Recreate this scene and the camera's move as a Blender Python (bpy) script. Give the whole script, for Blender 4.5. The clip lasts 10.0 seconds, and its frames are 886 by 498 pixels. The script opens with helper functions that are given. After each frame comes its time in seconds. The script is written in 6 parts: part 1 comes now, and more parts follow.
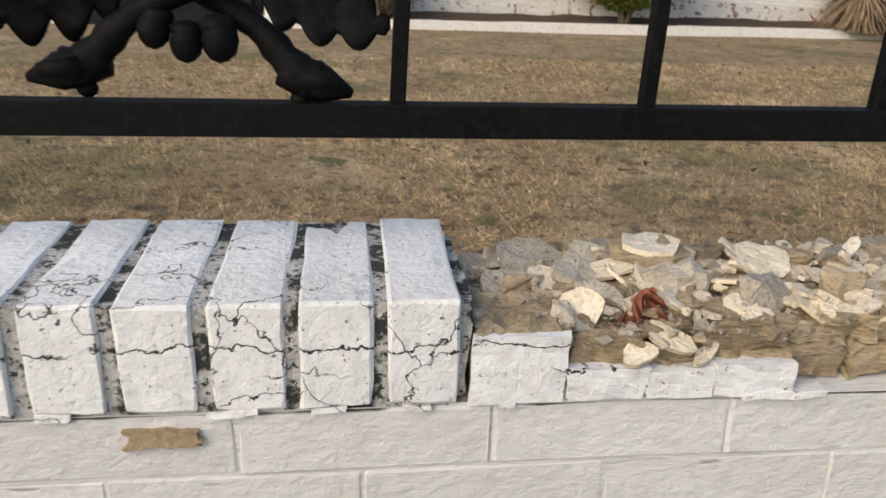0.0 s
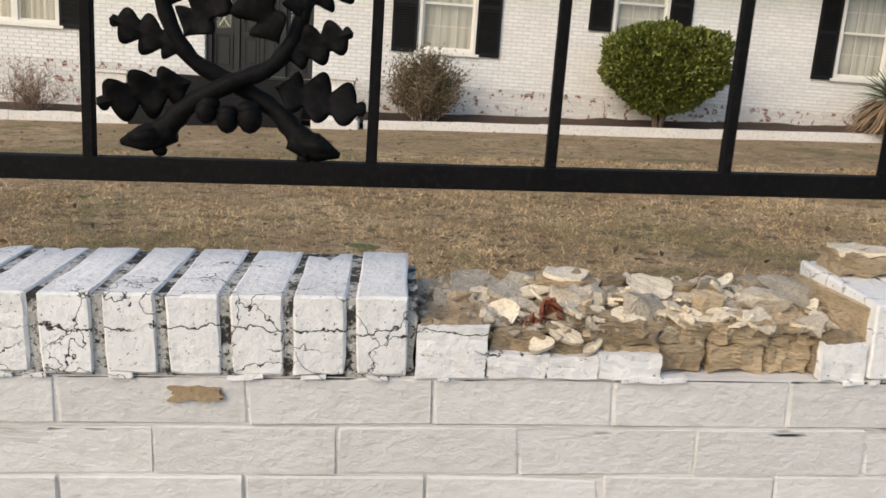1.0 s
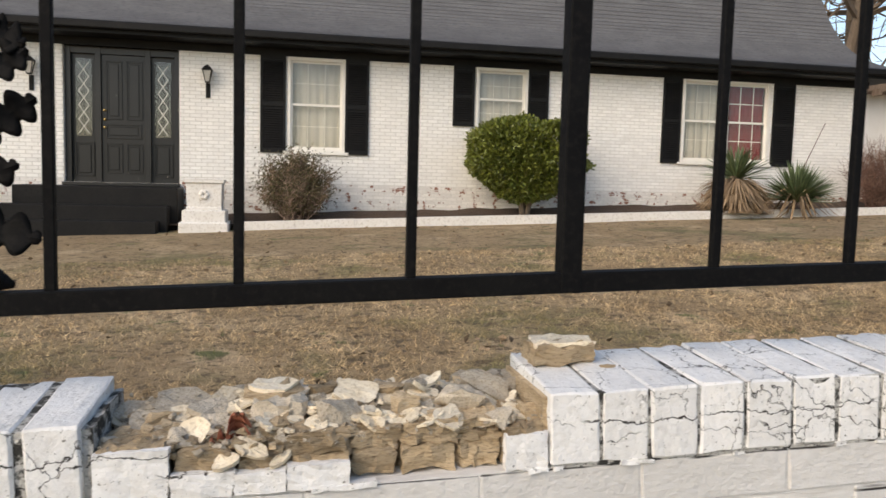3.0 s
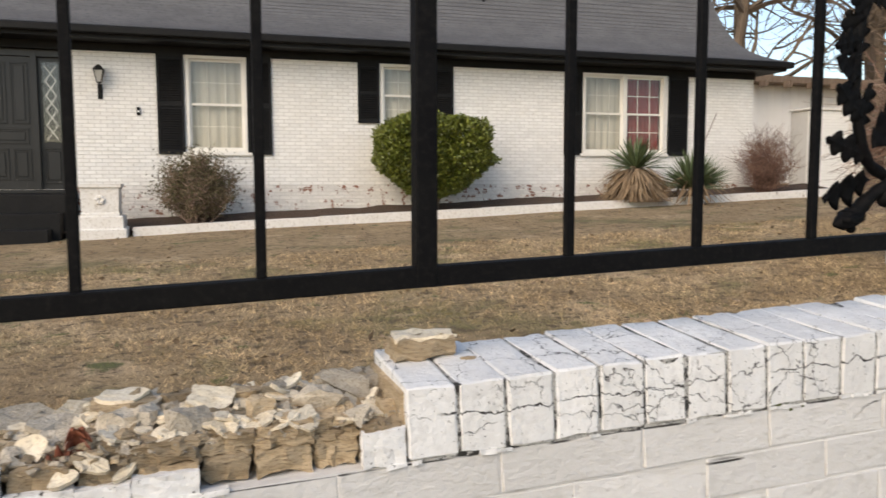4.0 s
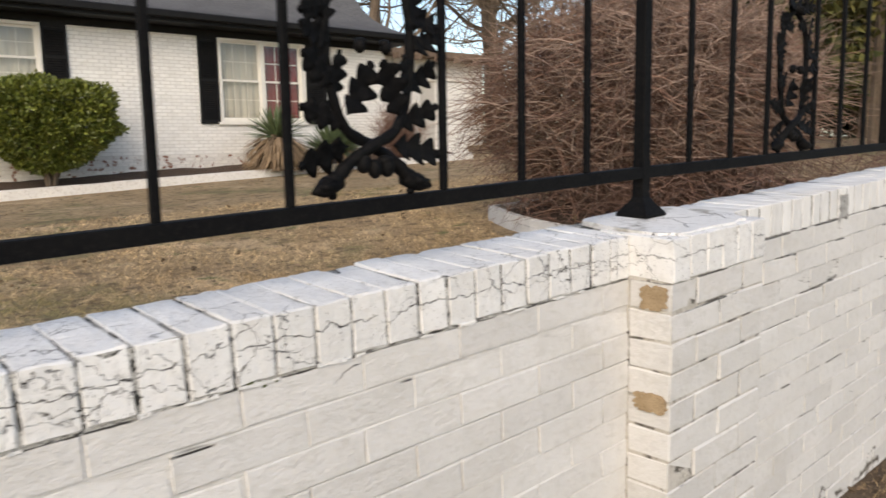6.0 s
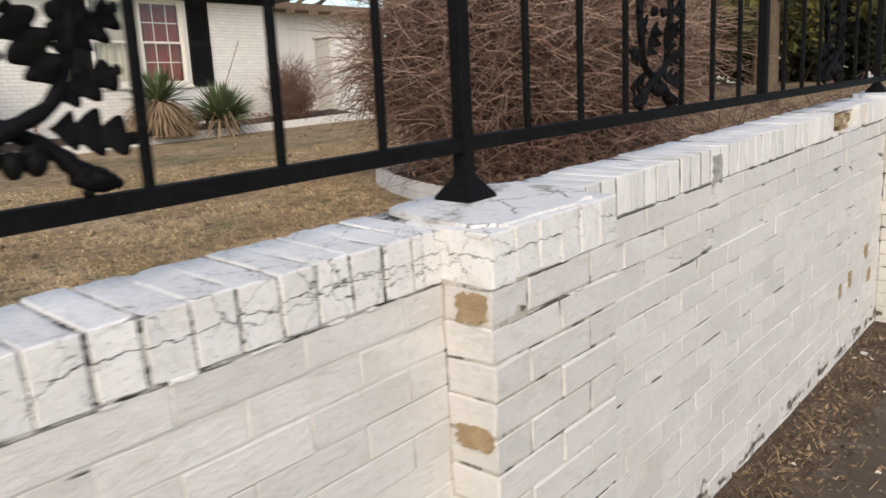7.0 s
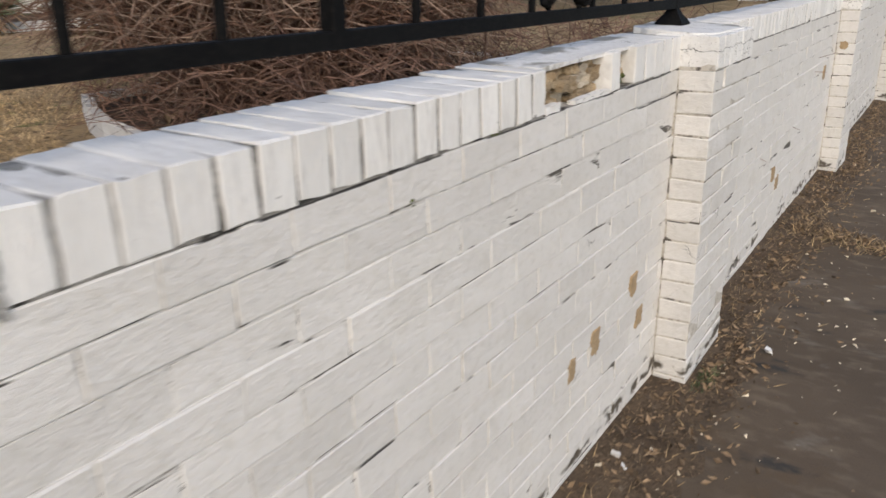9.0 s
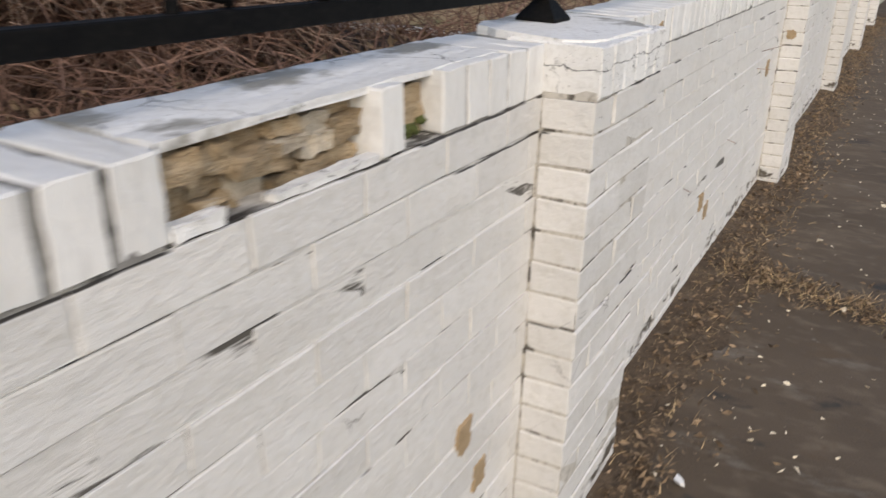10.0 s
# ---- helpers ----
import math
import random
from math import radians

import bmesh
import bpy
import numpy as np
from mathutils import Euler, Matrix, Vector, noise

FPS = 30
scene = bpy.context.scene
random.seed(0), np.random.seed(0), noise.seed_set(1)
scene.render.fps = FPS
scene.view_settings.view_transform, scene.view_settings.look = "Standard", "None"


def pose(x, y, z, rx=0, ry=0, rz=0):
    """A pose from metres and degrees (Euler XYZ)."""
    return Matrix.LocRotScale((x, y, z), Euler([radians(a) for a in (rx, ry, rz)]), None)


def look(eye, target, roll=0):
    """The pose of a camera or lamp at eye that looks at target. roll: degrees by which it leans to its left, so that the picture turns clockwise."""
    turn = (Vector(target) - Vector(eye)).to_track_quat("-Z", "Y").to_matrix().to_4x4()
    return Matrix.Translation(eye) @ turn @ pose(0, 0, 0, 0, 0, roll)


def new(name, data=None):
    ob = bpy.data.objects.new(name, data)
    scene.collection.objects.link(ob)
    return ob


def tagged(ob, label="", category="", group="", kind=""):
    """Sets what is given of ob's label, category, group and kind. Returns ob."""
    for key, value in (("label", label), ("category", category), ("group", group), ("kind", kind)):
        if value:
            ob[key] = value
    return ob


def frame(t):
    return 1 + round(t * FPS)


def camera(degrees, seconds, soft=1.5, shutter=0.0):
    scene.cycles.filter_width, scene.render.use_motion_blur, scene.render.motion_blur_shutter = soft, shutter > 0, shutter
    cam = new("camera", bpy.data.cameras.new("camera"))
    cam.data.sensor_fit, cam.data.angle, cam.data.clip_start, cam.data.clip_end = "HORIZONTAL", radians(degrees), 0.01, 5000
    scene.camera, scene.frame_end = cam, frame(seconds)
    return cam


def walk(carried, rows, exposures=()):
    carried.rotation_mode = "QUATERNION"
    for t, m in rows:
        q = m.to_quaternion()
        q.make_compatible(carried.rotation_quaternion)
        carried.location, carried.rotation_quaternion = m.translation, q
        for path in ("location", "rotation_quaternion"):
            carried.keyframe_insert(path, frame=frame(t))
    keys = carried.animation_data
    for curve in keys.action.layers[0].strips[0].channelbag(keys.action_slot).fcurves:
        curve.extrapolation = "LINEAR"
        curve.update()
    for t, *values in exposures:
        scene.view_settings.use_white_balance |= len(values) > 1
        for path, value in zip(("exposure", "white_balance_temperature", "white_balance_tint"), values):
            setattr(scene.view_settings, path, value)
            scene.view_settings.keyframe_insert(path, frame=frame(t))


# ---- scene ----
cam = camera(59.4, 10.0, shutter=0.35)
PATH = [
    (0, (-0.038, -0.609, 1.362), (0.216, 1.262, 0.704), 4.0),
    (0.5, (0.0, -0.764, 1.363), (0.142, 1.163, 0.845), 3.8),
    (1, (0.039, -0.911, 1.362), (0.173, 1.04, 0.94), 4.0),
    (1.5, (0.08, -0.963, 1.37), (0.327, 0.994, 1.036), 3.4),
    (2, (0.15, -0.966, 1.38), (0.482, 0.989, 1.116), 2.8),
    (2.5, (0.229, -0.971, 1.394), (0.584, 0.986, 1.188), 2.3),
    (2.7, (0.263, -0.969, 1.401), (0.630, 0.988, 1.216), 2.0),
    (3.8, (0.371, -0.989, 1.409), (0.926, 0.925, 1.235), 0.1),
    (4, (0.389, -0.988, 1.406), (0.999, 0.908, 1.224), -0.1),
    (4.5, (0.428, -0.99, 1.406), (1.214, 0.838, 1.205), -0.3),
    (5, (0.465, -0.998, 1.404), (1.46, 0.723, 1.189), -0.1),
    (5.3, (0.503, -1.004, 1.405), (1.625, 0.636, 1.181), -0.3),
    (5.5, (0.545, -1.016, 1.402), (1.744, 0.568, 1.173), -0.3),
    (6, (0.712, -1.051, 1.404), (2.049, 0.412, 1.135), -1.0),
    (6.2, (0.781, -1.047, 1.393), (2.162, 0.372, 1.115), -1.7),
    (7.3, (1.456, -0.921, 1.424), (2.935, 0.356, 1.001), -2.6),
    (7.5, (1.64, -0.942, 1.418), (3.12, 0.327, 0.97), -2.3),
    (8, (2.139, -0.943, 1.427), (3.626, 0.294, 0.921), -1.1),
    (8.5, (2.677, -0.843, 1.438), (4.229, 0.278, 0.858), 0.1),
    (9, (3.236, -0.772, 1.427), (4.823, 0.276, 0.809), -0.2),
    (9.5, (3.769, -0.697, 1.446), (5.359, 0.318, 0.781), 0.3),
    (10, (4.307, -0.612, 1.458), (5.938, 0.308, 0.757), 1.7),
]
walk(cam, [(t, look(eye, target, roll)) for t, eye, target, roll in PATH],
     exposures=((0.0, 0.16, 7000, 10), (2.5, 0.22, 7000, 10), (6.0, 0.24, 7000, 10), (8.0, 0.11, 6780, 10), (10.0, 0.06, 6780, 10)))

# ---- light ----
S = 0.036                       # rise of the street, the wall and the lawn to the right
SUN_ELEV, SUN_AZ = 35.0, 222.0  # degrees; the low veiled sun stands to the left of the street
world = bpy.data.worlds.new("world")
scene.world = world
world.use_nodes = True
wn = world.node_tree.nodes
sky = wn.new("ShaderNodeTexSky")
sky.sky_type, sky.sun_disc = "NISHITA", False
sky.sun_elevation, sky.sun_rotation = radians(SUN_ELEV), radians(90 - SUN_AZ)
sky.air_density, sky.dust_density, sky.ozone_density = 1.0, 1.4, 1.0
world.node_tree.links.new(sky.outputs[0], wn["Background"].inputs[0])
wn["Background"].inputs[1].default_value = 0.19
sun = new("sun", bpy.data.lights.new("sun", "SUN"))
sun.data.energy, sun.data.angle, sun.data.color = 1.3, radians(40), (1.0, 0.87, 0.71)
sa, se = radians(SUN_AZ), radians(SUN_ELEV)
sun.matrix_world = look((0, 0, 0), (-math.cos(sa) * math.cos(se), -math.sin(sa) * math.cos(se), -math.sin(se)))


# ---- materials ----
def mat(name, colours, scale=6.0, rough=0.8, bump=0.3, bump_scale=60.0, metal=0.0, stretch=(1, 1, 1), per="", spread=0.25,
        cracks=None, spots=(), depth=0.004, gloss=0.5, seams=()):
    """A surface with large stains between two colours, fine relief, and, where asked, cracks and spots with colours of their own.
    spots: rows of (colour, noise scale, threshold, softness). cracks: (cell scale, width, share, colour)."""
    m = bpy.data.materials.new(name)
    m.use_nodes = True
    n, l = m.node_tree.nodes, m.node_tree.links
    b = n["Principled BSDF"]
    b.inputs["Roughness"].default_value, b.inputs["Metallic"].default_value = rough, metal
    geo = n.new("ShaderNodeNewGeometry")
    mp = n.new("ShaderNodeMapping")
    mp.inputs["Scale"].default_value = stretch
    l.new(geo.outputs["Position"], mp.inputs["Vector"])
    pos = mp.outputs["Vector"]

    def noise_at(s, detail=4.0, r=0.6):
        t = n.new("ShaderNodeTexNoise")
        t.inputs["Scale"].default_value, t.inputs["Detail"].default_value, t.inputs["Roughness"].default_value = s, detail, r
        l.new(pos, t.inputs["Vector"])
        return t.outputs["Fac"]

    def ramp(src, lo, hi):
        t = n.new("ShaderNodeMapRange")
        t.inputs["From Min"].default_value, t.inputs["From Max"].default_value = lo, hi
        l.new(src, t.inputs["Value"])
        return t.outputs["Result"]

    def mix(fac, a, c, kind="MIX"):
        t = n.new("ShaderNodeMix")
        t.data_type, t.blend_type = "RGBA", kind
        for src, k in ((fac, 0), (a, 6), (c, 7)):
            if isinstance(src, (tuple, float)):
                t.inputs[k].default_value = (*src, 1) if isinstance(src, tuple) else src
            else:
                l.new(src, t.inputs[k])
        return t.outputs[2]

    col = mix(ramp(noise_at(scale), 0.35, 0.65), colours[0], colours[1])
    if len(colours) > 2:
        col = mix(ramp(noise_at(scale * 7.3, 6), 0.5, 0.7), col, colours[2])
    if per:
        src = n.new("ShaderNodeObjectInfo").outputs["Random"] if per == "object" else geo.outputs["Random Per Island"]
        t = n.new("ShaderNodeHueSaturation")
        l.new(ramp_to(n, l, src, 1 - spread, 1 + spread), t.inputs["Value"])
        l.new(col, t.inputs["Color"])
        col = t.outputs["Color"]
    height = noise_at(bump_scale, 5, 0.65)
    for colour, s, lo, soft in spots:
        f = ramp(noise_at(s, 6, 0.65), lo, lo + soft)
        col = mix(f, col, colour)
    if cracks:
        s, width, share, colour = cracks
        warp = n.new("ShaderNodeTexNoise")
        warp.inputs["Scale"].default_value, warp.inputs["Detail"].default_value = s * 4.0, 5
        l.new(pos, warp.inputs["Vector"])
        add = n.new("ShaderNodeMixRGB")
        add.blend_type, add.inputs[0].default_value = "LINEAR_LIGHT", 0.022
        l.new(pos, add.inputs[1])
        l.new(warp.outputs["Color"], add.inputs[2])
        v = n.new("ShaderNodeTexVoronoi")
        v.feature = "DISTANCE_TO_EDGE"
        v.inputs["Scale"].default_value = s
        l.new(add.outputs[0], v.inputs["Vector"])
        line = ramp(v.outputs["Distance"], width, width * 0.25)
        keep = ramp(noise_at(4.5, 2), 1 - share, 1 - share + 0.06)
        mu = n.new("ShaderNodeMath")
        mu.operation = "MULTIPLY"
        l.new(line, mu.inputs[0])
        l.new(keep, mu.inputs[1])
        col = mix(mu.outputs[0], col, colour)
        sub = n.new("ShaderNodeMath")
        sub.operation = "SUBTRACT"
        l.new(height, sub.inputs[0])
        l.new(mu.outputs[0], sub.inputs[1])
        height = sub.outputs[0]
    for at, amp, s, width, share, colour in seams:
        # a ragged crack that runs along the wall at a height below its sloping top
        def calc(op, a, c):
            t = n.new("ShaderNodeMath")
            t.operation = op
            for src, k in ((a, 0), (c, 1)):
                if isinstance(src, float):
                    t.inputs[k].default_value = src
                else:
                    l.new(src, t.inputs[k])
            return t.outputs[0]
        sep = n.new("ShaderNodeSeparateXYZ")
        l.new(geo.outputs["Position"], sep.inputs[0])
        level = calc("SUBTRACT", sep.outputs[2], calc("MULTIPLY", sep.outputs[0], S))
        wave = calc("MULTIPLY", calc("SUBTRACT", noise_at(s, 5, 0.6), 0.5), amp)
        off = calc("ABSOLUTE", calc("ADD", calc("SUBTRACT", level, 1.10 - at), wave), 0.0)
        hit = calc("MULTIPLY", ramp(off, width, width * 0.35), ramp(noise_at(5.5, 2), 1 - share, 1.04 - share))
        col = mix(hit, col, colour)
        height = calc("SUBTRACT", height, hit)
    l.new(col, b.inputs["Base Color"])
    if bump:
        bp = n.new("ShaderNodeBump")
        bp.inputs["Strength"].default_value, bp.inputs["Distance"].default_value = bump, depth
        l.new(height, bp.inputs["Height"])
        l.new(bp.outputs["Normal"], b.inputs["Normal"])
    b.inputs["Specular IOR Level"].default_value = gloss
    return m


def ramp_to(n, l, src, lo, hi):
    t = n.new("ShaderNodeMapRange")
    t.inputs["To Min"].default_value, t.inputs["To Max"].default_value = lo, hi
    l.new(src, t.inputs["Value"])
    return t.outputs["Result"]


MILDEW = (0.035, 0.034, 0.03)
CRACK = (0.03, 0.026, 0.022)
TAN = (0.46, 0.30, 0.15)
GRIME = (0.10, 0.085, 0.065)
M_PAINT = mat("white_wall_paint", ((0.655, 0.64, 0.615), (0.71, 0.695, 0.675), (0.61, 0.595, 0.565)), 5, 0.62, 0.5, 60, per="object", spread=0.06, stretch=(0.85, 1, 1.2),
              cracks=(5, 0.006, 0.36, CRACK), spots=(((0.58, 0.56, 0.52), 3.2, 0.55, 0.22), ((0.50, 0.47, 0.42), 16, 0.68, 0.10), ((0.30, 0.28, 0.24), 45, 0.745, 0.03), (TAN, 7.5, 0.785, 0.01)), depth=0.010,
              seams=((0.137, 0.05, 22, 0.0013, 0.34, CRACK), (0.105, 0.012, 9, 0.0030, 0.56, CRACK), (0.1785, 0.008, 7, 0.0026, 0.44, CRACK), (0.1735, 0.010, 8, 0.0024, 0.42, CRACK), (0.607, 0.012, 6, 0.0030, 0.44, CRACK),
                     (1.150, 0.16, 13, 0.022, 0.52, GRIME), (1.09, 0.14, 17, 0.005, 0.42, GRIME)))
M_CAP = mat("white_cap_paint", ((0.78, 0.77, 0.75), (0.84, 0.835, 0.82), (0.71, 0.70, 0.68)), 8, 0.7, 0.6, 90, per="object", spread=0.05,
            cracks=(11, 0.010, 0.56, CRACK), spots=(((0.16, 0.155, 0.14), 160, 0.625, 0.05), ((0.48, 0.45, 0.40), 18, 0.68, 0.08), ((0.22, 0.20, 0.17), 55, 0.73, 0.03)), depth=0.006,
            seams=((0.044, 0.045, 28, 0.0014, 0.60, CRACK), (0.066, 0.06, 22, 0.0011, 0.42, CRACK)))
M_CAPFAR = mat("streaked_cap_paint", ((0.77, 0.76, 0.74), (0.83, 0.825, 0.81), (0.70, 0.69, 0.67)), 3, 0.7, 0.5, 50, per="object", spread=0.07, stretch=(5, 1, 0.9),
               spots=(((0.56, 0.545, 0.52), 3.4, 0.56, 0.22), ((0.30, 0.29, 0.27), 11, 0.66, 0.12)), depth=0.006, seams=((0.058, 0.05, 3, 0.0012, 0.30, CRACK), (0.080, 0.05, 4, 0.0012, 0.34, CRACK)))
M_JOINT = mat("mildewed_mortar", ((0.40, 0.39, 0.36), (0.60, 0.59, 0.56), (0.22, 0.21, 0.19)), 30, 0.95, 0.8, 160, spots=((MILDEW, 22, 0.50, 0.05), (MILDEW, 130, 0.56, 0.04), ((0.66, 0.65, 0.62), 90, 0.64, 0.04)), depth=0.006)
M_GAP = mat("cracked_joint", ((0.12, 0.11, 0.095), (0.26, 0.245, 0.22), (0.05, 0.046, 0.04)), 20, 0.95, 0.8, 120, spots=(((0.62, 0.60, 0.57), 16, 0.57, 0.04),), depth=0.005)
M_BED = mat("painted_mortar", ((0.66, 0.645, 0.62), (0.74, 0.725, 0.70), (0.54, 0.52, 0.49)), 6, 0.8, 0.6, 90, stretch=(0.35, 1, 2.5), spots=(((0.10, 0.092, 0.08), 8, 0.53, 0.05), (MILDEW, 21, 0.60, 0.05)), depth=0.005,
            seams=((0.105, 0.012, 9, 0.0030, 0.56, CRACK), (0.1785, 0.008, 7, 0.0026, 0.44, CRACK), (0.1735, 0.010, 8, 0.0024, 0.42, CRACK), (0.607, 0.012, 6, 0.0030, 0.44, CRACK),))
M_PILBED = mat("cracked_pilaster_joint", ((0.46, 0.43, 0.38), (0.60, 0.57, 0.52), (0.30, 0.27, 0.23)), 9, 0.85, 0.6, 90, spots=(((0.09, 0.08, 0.066), 14, 0.53, 0.06),), depth=0.005)
M_BEDCLEAN = mat("smooth_painted_mortar", ((0.66, 0.645, 0.62), (0.74, 0.725, 0.70), (0.56, 0.54, 0.51)), 6, 0.8, 0.6, 90, stretch=(0.35, 1, 2.5), spots=(((0.20, 0.185, 0.16), 9, 0.62, 0.08),), depth=0.005)
M_TAN = mat("broken_tan_brick", ((0.37, 0.275, 0.165), (0.49, 0.385, 0.255), (0.22, 0.155, 0.092)), 26, 0.95, 0.9, 110, per="object", spread=0.3, stretch=(0.6, 0.6, 2.4),
            spots=((MILDEW, 26, 0.66, 0.08), ((0.62, 0.56, 0.46), 30, 0.63, 0.08)), depth=0.008)
M_FLAKE = mat("cream_paint_flake", ((0.70, 0.60, 0.44), (0.78, 0.70, 0.56), (0.52, 0.42, 0.29)), 30, 0.85, 0.6, 130, per="object", spread=0.2, depth=0.005)
M_MORTAR = mat("grey_mortar_lump", ((0.43, 0.37, 0.285), (0.56, 0.495, 0.40), (0.27, 0.225, 0.165)), 40, 0.95, 0.8, 140, per="object", spread=0.25, depth=0.006)
M_IRON = mat("black_painted_iron", ((0.0035, 0.0035, 0.004), (0.006, 0.006, 0.006), (0.011, 0.010, 0.0095)), 14, 0.65, 0.35, 90, gloss=0.10)
M_SHINGLE = mat("grey_roof_shingle", ((0.12, 0.12, 0.125), (0.155, 0.155, 0.16), (0.095, 0.095, 0.10)), 1.5, 0.9, 0.5, 30, stretch=(1, 1, 4))
M_BLACKTRIM = mat("black_house_trim", ((0.008, 0.008, 0.0085), (0.013, 0.0125, 0.012), (0.006, 0.006, 0.006)), 3, 0.6, 0.2, 30, gloss=0.2)
M_WORNDOOR = mat("worn_black_door_paint", ((0.008, 0.008, 0.008), (0.013, 0.012, 0.012), (0.006, 0.006, 0.006)), 4, 0.35, 0.2, 40, stretch=(1, 1, 0.25),
                 spots=(((0.30, 0.27, 0.23), 14, 0.685, 0.02),))
M_HOUSE = mat("white_house_brick", ((0.86, 0.84, 0.80), (0.90, 0.885, 0.85), (0.82, 0.80, 0.755)), 1.2, 0.7, 0.4, 25, per="island", spread=0.045, depth=0.006,
              spots=(((0.36, 0.20, 0.13), 9, 0.735, 0.02),))
M_HOUSEWORN = mat("flaking_house_brick", ((0.76, 0.735, 0.69), (0.80, 0.77, 0.73), (0.66, 0.63, 0.58)), 3, 0.8, 0.5, 25, per="island", spread=0.08, depth=0.008,
                  spots=(((0.27, 0.13, 0.085), 7, 0.57, 0.02), ((0.16, 0.14, 0.12), 12, 0.66, 0.03)))
M_HOUSEJOINT = mat("house_mortar", ((0.64, 0.62, 0.58), (0.70, 0.68, 0.64)), 3, 0.85, 0.3, 40)
M_TRIM = mat("cream_window_paint", ((0.80, 0.77, 0.70), (0.84, 0.81, 0.75)), 5, 0.5, 0.15, 60)
M_CURB = mat("white_kerb_paint", ((0.74, 0.71, 0.66), (0.80, 0.775, 0.73), (0.58, 0.54, 0.48)), 3, 0.8, 0.5, 30, spots=(((0.36, 0.30, 0.24), 5, 0.66, 0.05),), depth=0.01)
M_SOIL = mat("leaf_mulch_soil", ((0.055, 0.035, 0.024), (0.085, 0.052, 0.035), (0.14, 0.09, 0.055)), 8, 1.0, 1.0, 40, depth=0.03)
M_LAWN = mat("dormant_lawn", ((0.355, 0.248, 0.133), (0.475, 0.345, 0.195), (0.230, 0.157, 0.080)), 1.4, 1.0, 1.0, 70,
             spots=(((0.215, 0.185, 0.085), 0.75, 0.52, 0.14), ((0.530, 0.390, 0.235), 1.3, 0.56, 0.08), ((0.170, 0.122, 0.070), 6.5, 0.55, 0.08), ((0.150, 0.155, 0.060), 2.6, 0.62, 0.05), ((0.120, 0.087, 0.052), 19, 0.57, 0.06)), depth=0.03)
M_BLADE = mat("dry_grass_blade", ((0.450, 0.320, 0.172), (0.640, 0.478, 0.280), (0.265, 0.182, 0.094)), 1.4, 1.0, 0, per="island", spread=0.65,
              spots=(((0.250, 0.220, 0.098), 0.75, 0.52, 0.14), ((0.650, 0.490, 0.300), 1.3, 0.56, 0.08), ((0.210, 0.152, 0.088), 6.5, 0.55, 0.08), ((0.160, 0.170, 0.062), 2.6, 0.62, 0.05)))
M_ASPHALT = mat("dirty_worn_asphalt", ((0.080, 0.058, 0.038), (0.115, 0.085, 0.058), (0.155, 0.118, 0.082)), 1.2, 0.9, 0.8, 90,
                stretch=(1.6, 0.8, 1), spots=(((0.178, 0.152, 0.124), 3.2, 0.60, 0.10), ((0.104, 0.072, 0.044), 5.5, 0.58, 0.10), ((0.296, 0.266, 0.232), 4.1, 0.69, 0.04), ((0.037, 0.033, 0.030), 2.1, 0.62, 0.06)), depth=0.008)
M_LEAFLITTER = mat("dry_leaf", ((0.21, 0.145, 0.085), (0.30, 0.215, 0.135), (0.12, 0.08, 0.05)), 9, 0.9, 0, per="island", spread=0.5)
M_LEAFDARK = mat("rotting_leaf", ((0.15, 0.10, 0.06), (0.27, 0.19, 0.118), (0.075, 0.05, 0.03)), 9, 0.9, 0, per="island", spread=0.7)
M_TWIG = mat("bare_brown_twig", ((0.130, 0.070, 0.050), (0.25, 0.148, 0.106), (0.066, 0.036, 0.027)), 3, 0.9, 0, per="island", spread=0.45)
# grey shrubs; on the thicket's outer shoots the paleness stands in for light
M_TWIGGREY = mat("bare_grey_twig", ((0.22, 0.15, 0.115), (0.36, 0.26, 0.20), (0.13, 0.085, 0.065)), 6, 0.9, 0, per="island", spread=0.4)
M_GREEN = mat("glossy_green_leaf", ((0.095, 0.122, 0.018), (0.185, 0.20, 0.034), (0.048, 0.068, 0.012)), 7, 0.45, 0, per="island", spread=0.5)
M_OLIVE = mat("dull_olive_leaf", ((0.085, 0.085, 0.03), (0.13, 0.10, 0.045), (0.10, 0.06, 0.035)), 8, 0.7, 0, per="island", spread=0.4)
M_YUCCA = mat("yucca_blade", ((0.085, 0.125, 0.055), (0.15, 0.19, 0.09), (0.06, 0.09, 0.04)), 12, 0.55, 0, per="island", spread=0.4)
M_DEADBLADE = mat("dead_yucca_blade", ((0.25, 0.17, 0.10), (0.34, 0.245, 0.15), (0.16, 0.10, 0.06)), 12, 0.9, 0, per="island", spread=0.4)
M_CONIFER = mat("yellow_green_conifer", ((0.050, 0.060, 0.014), (0.125, 0.105, 0.022), (0.028, 0.038, 0.012)), 1.0, 0.8, 0, per="island", spread=0.45)
M_BARK = mat("tree_bark", ((0.13, 0.095, 0.065), (0.20, 0.15, 0.105), (0.075, 0.055, 0.04)), 5, 0.95, 0.9, 30, stretch=(1, 1, 0.2), depth=0.03)
# near-black colour that stands in for unlit rooms behind the windows
M_DARKIN = mat("painted_room_dark", ((0.10, 0.09, 0.08), (0.13, 0.12, 0.105)), 1, 0.9, 0)
M_BLIND = mat("pale_blind", ((0.40, 0.38, 0.34), (0.47, 0.45, 0.40)), 3, 0.8, 0)
M_CURTAIN = mat("dark_red_curtain", ((0.15, 0.02, 0.028), (0.21, 0.03, 0.04)), 5, 0.9, 0.3, 8, stretch=(6, 6, 0.4))
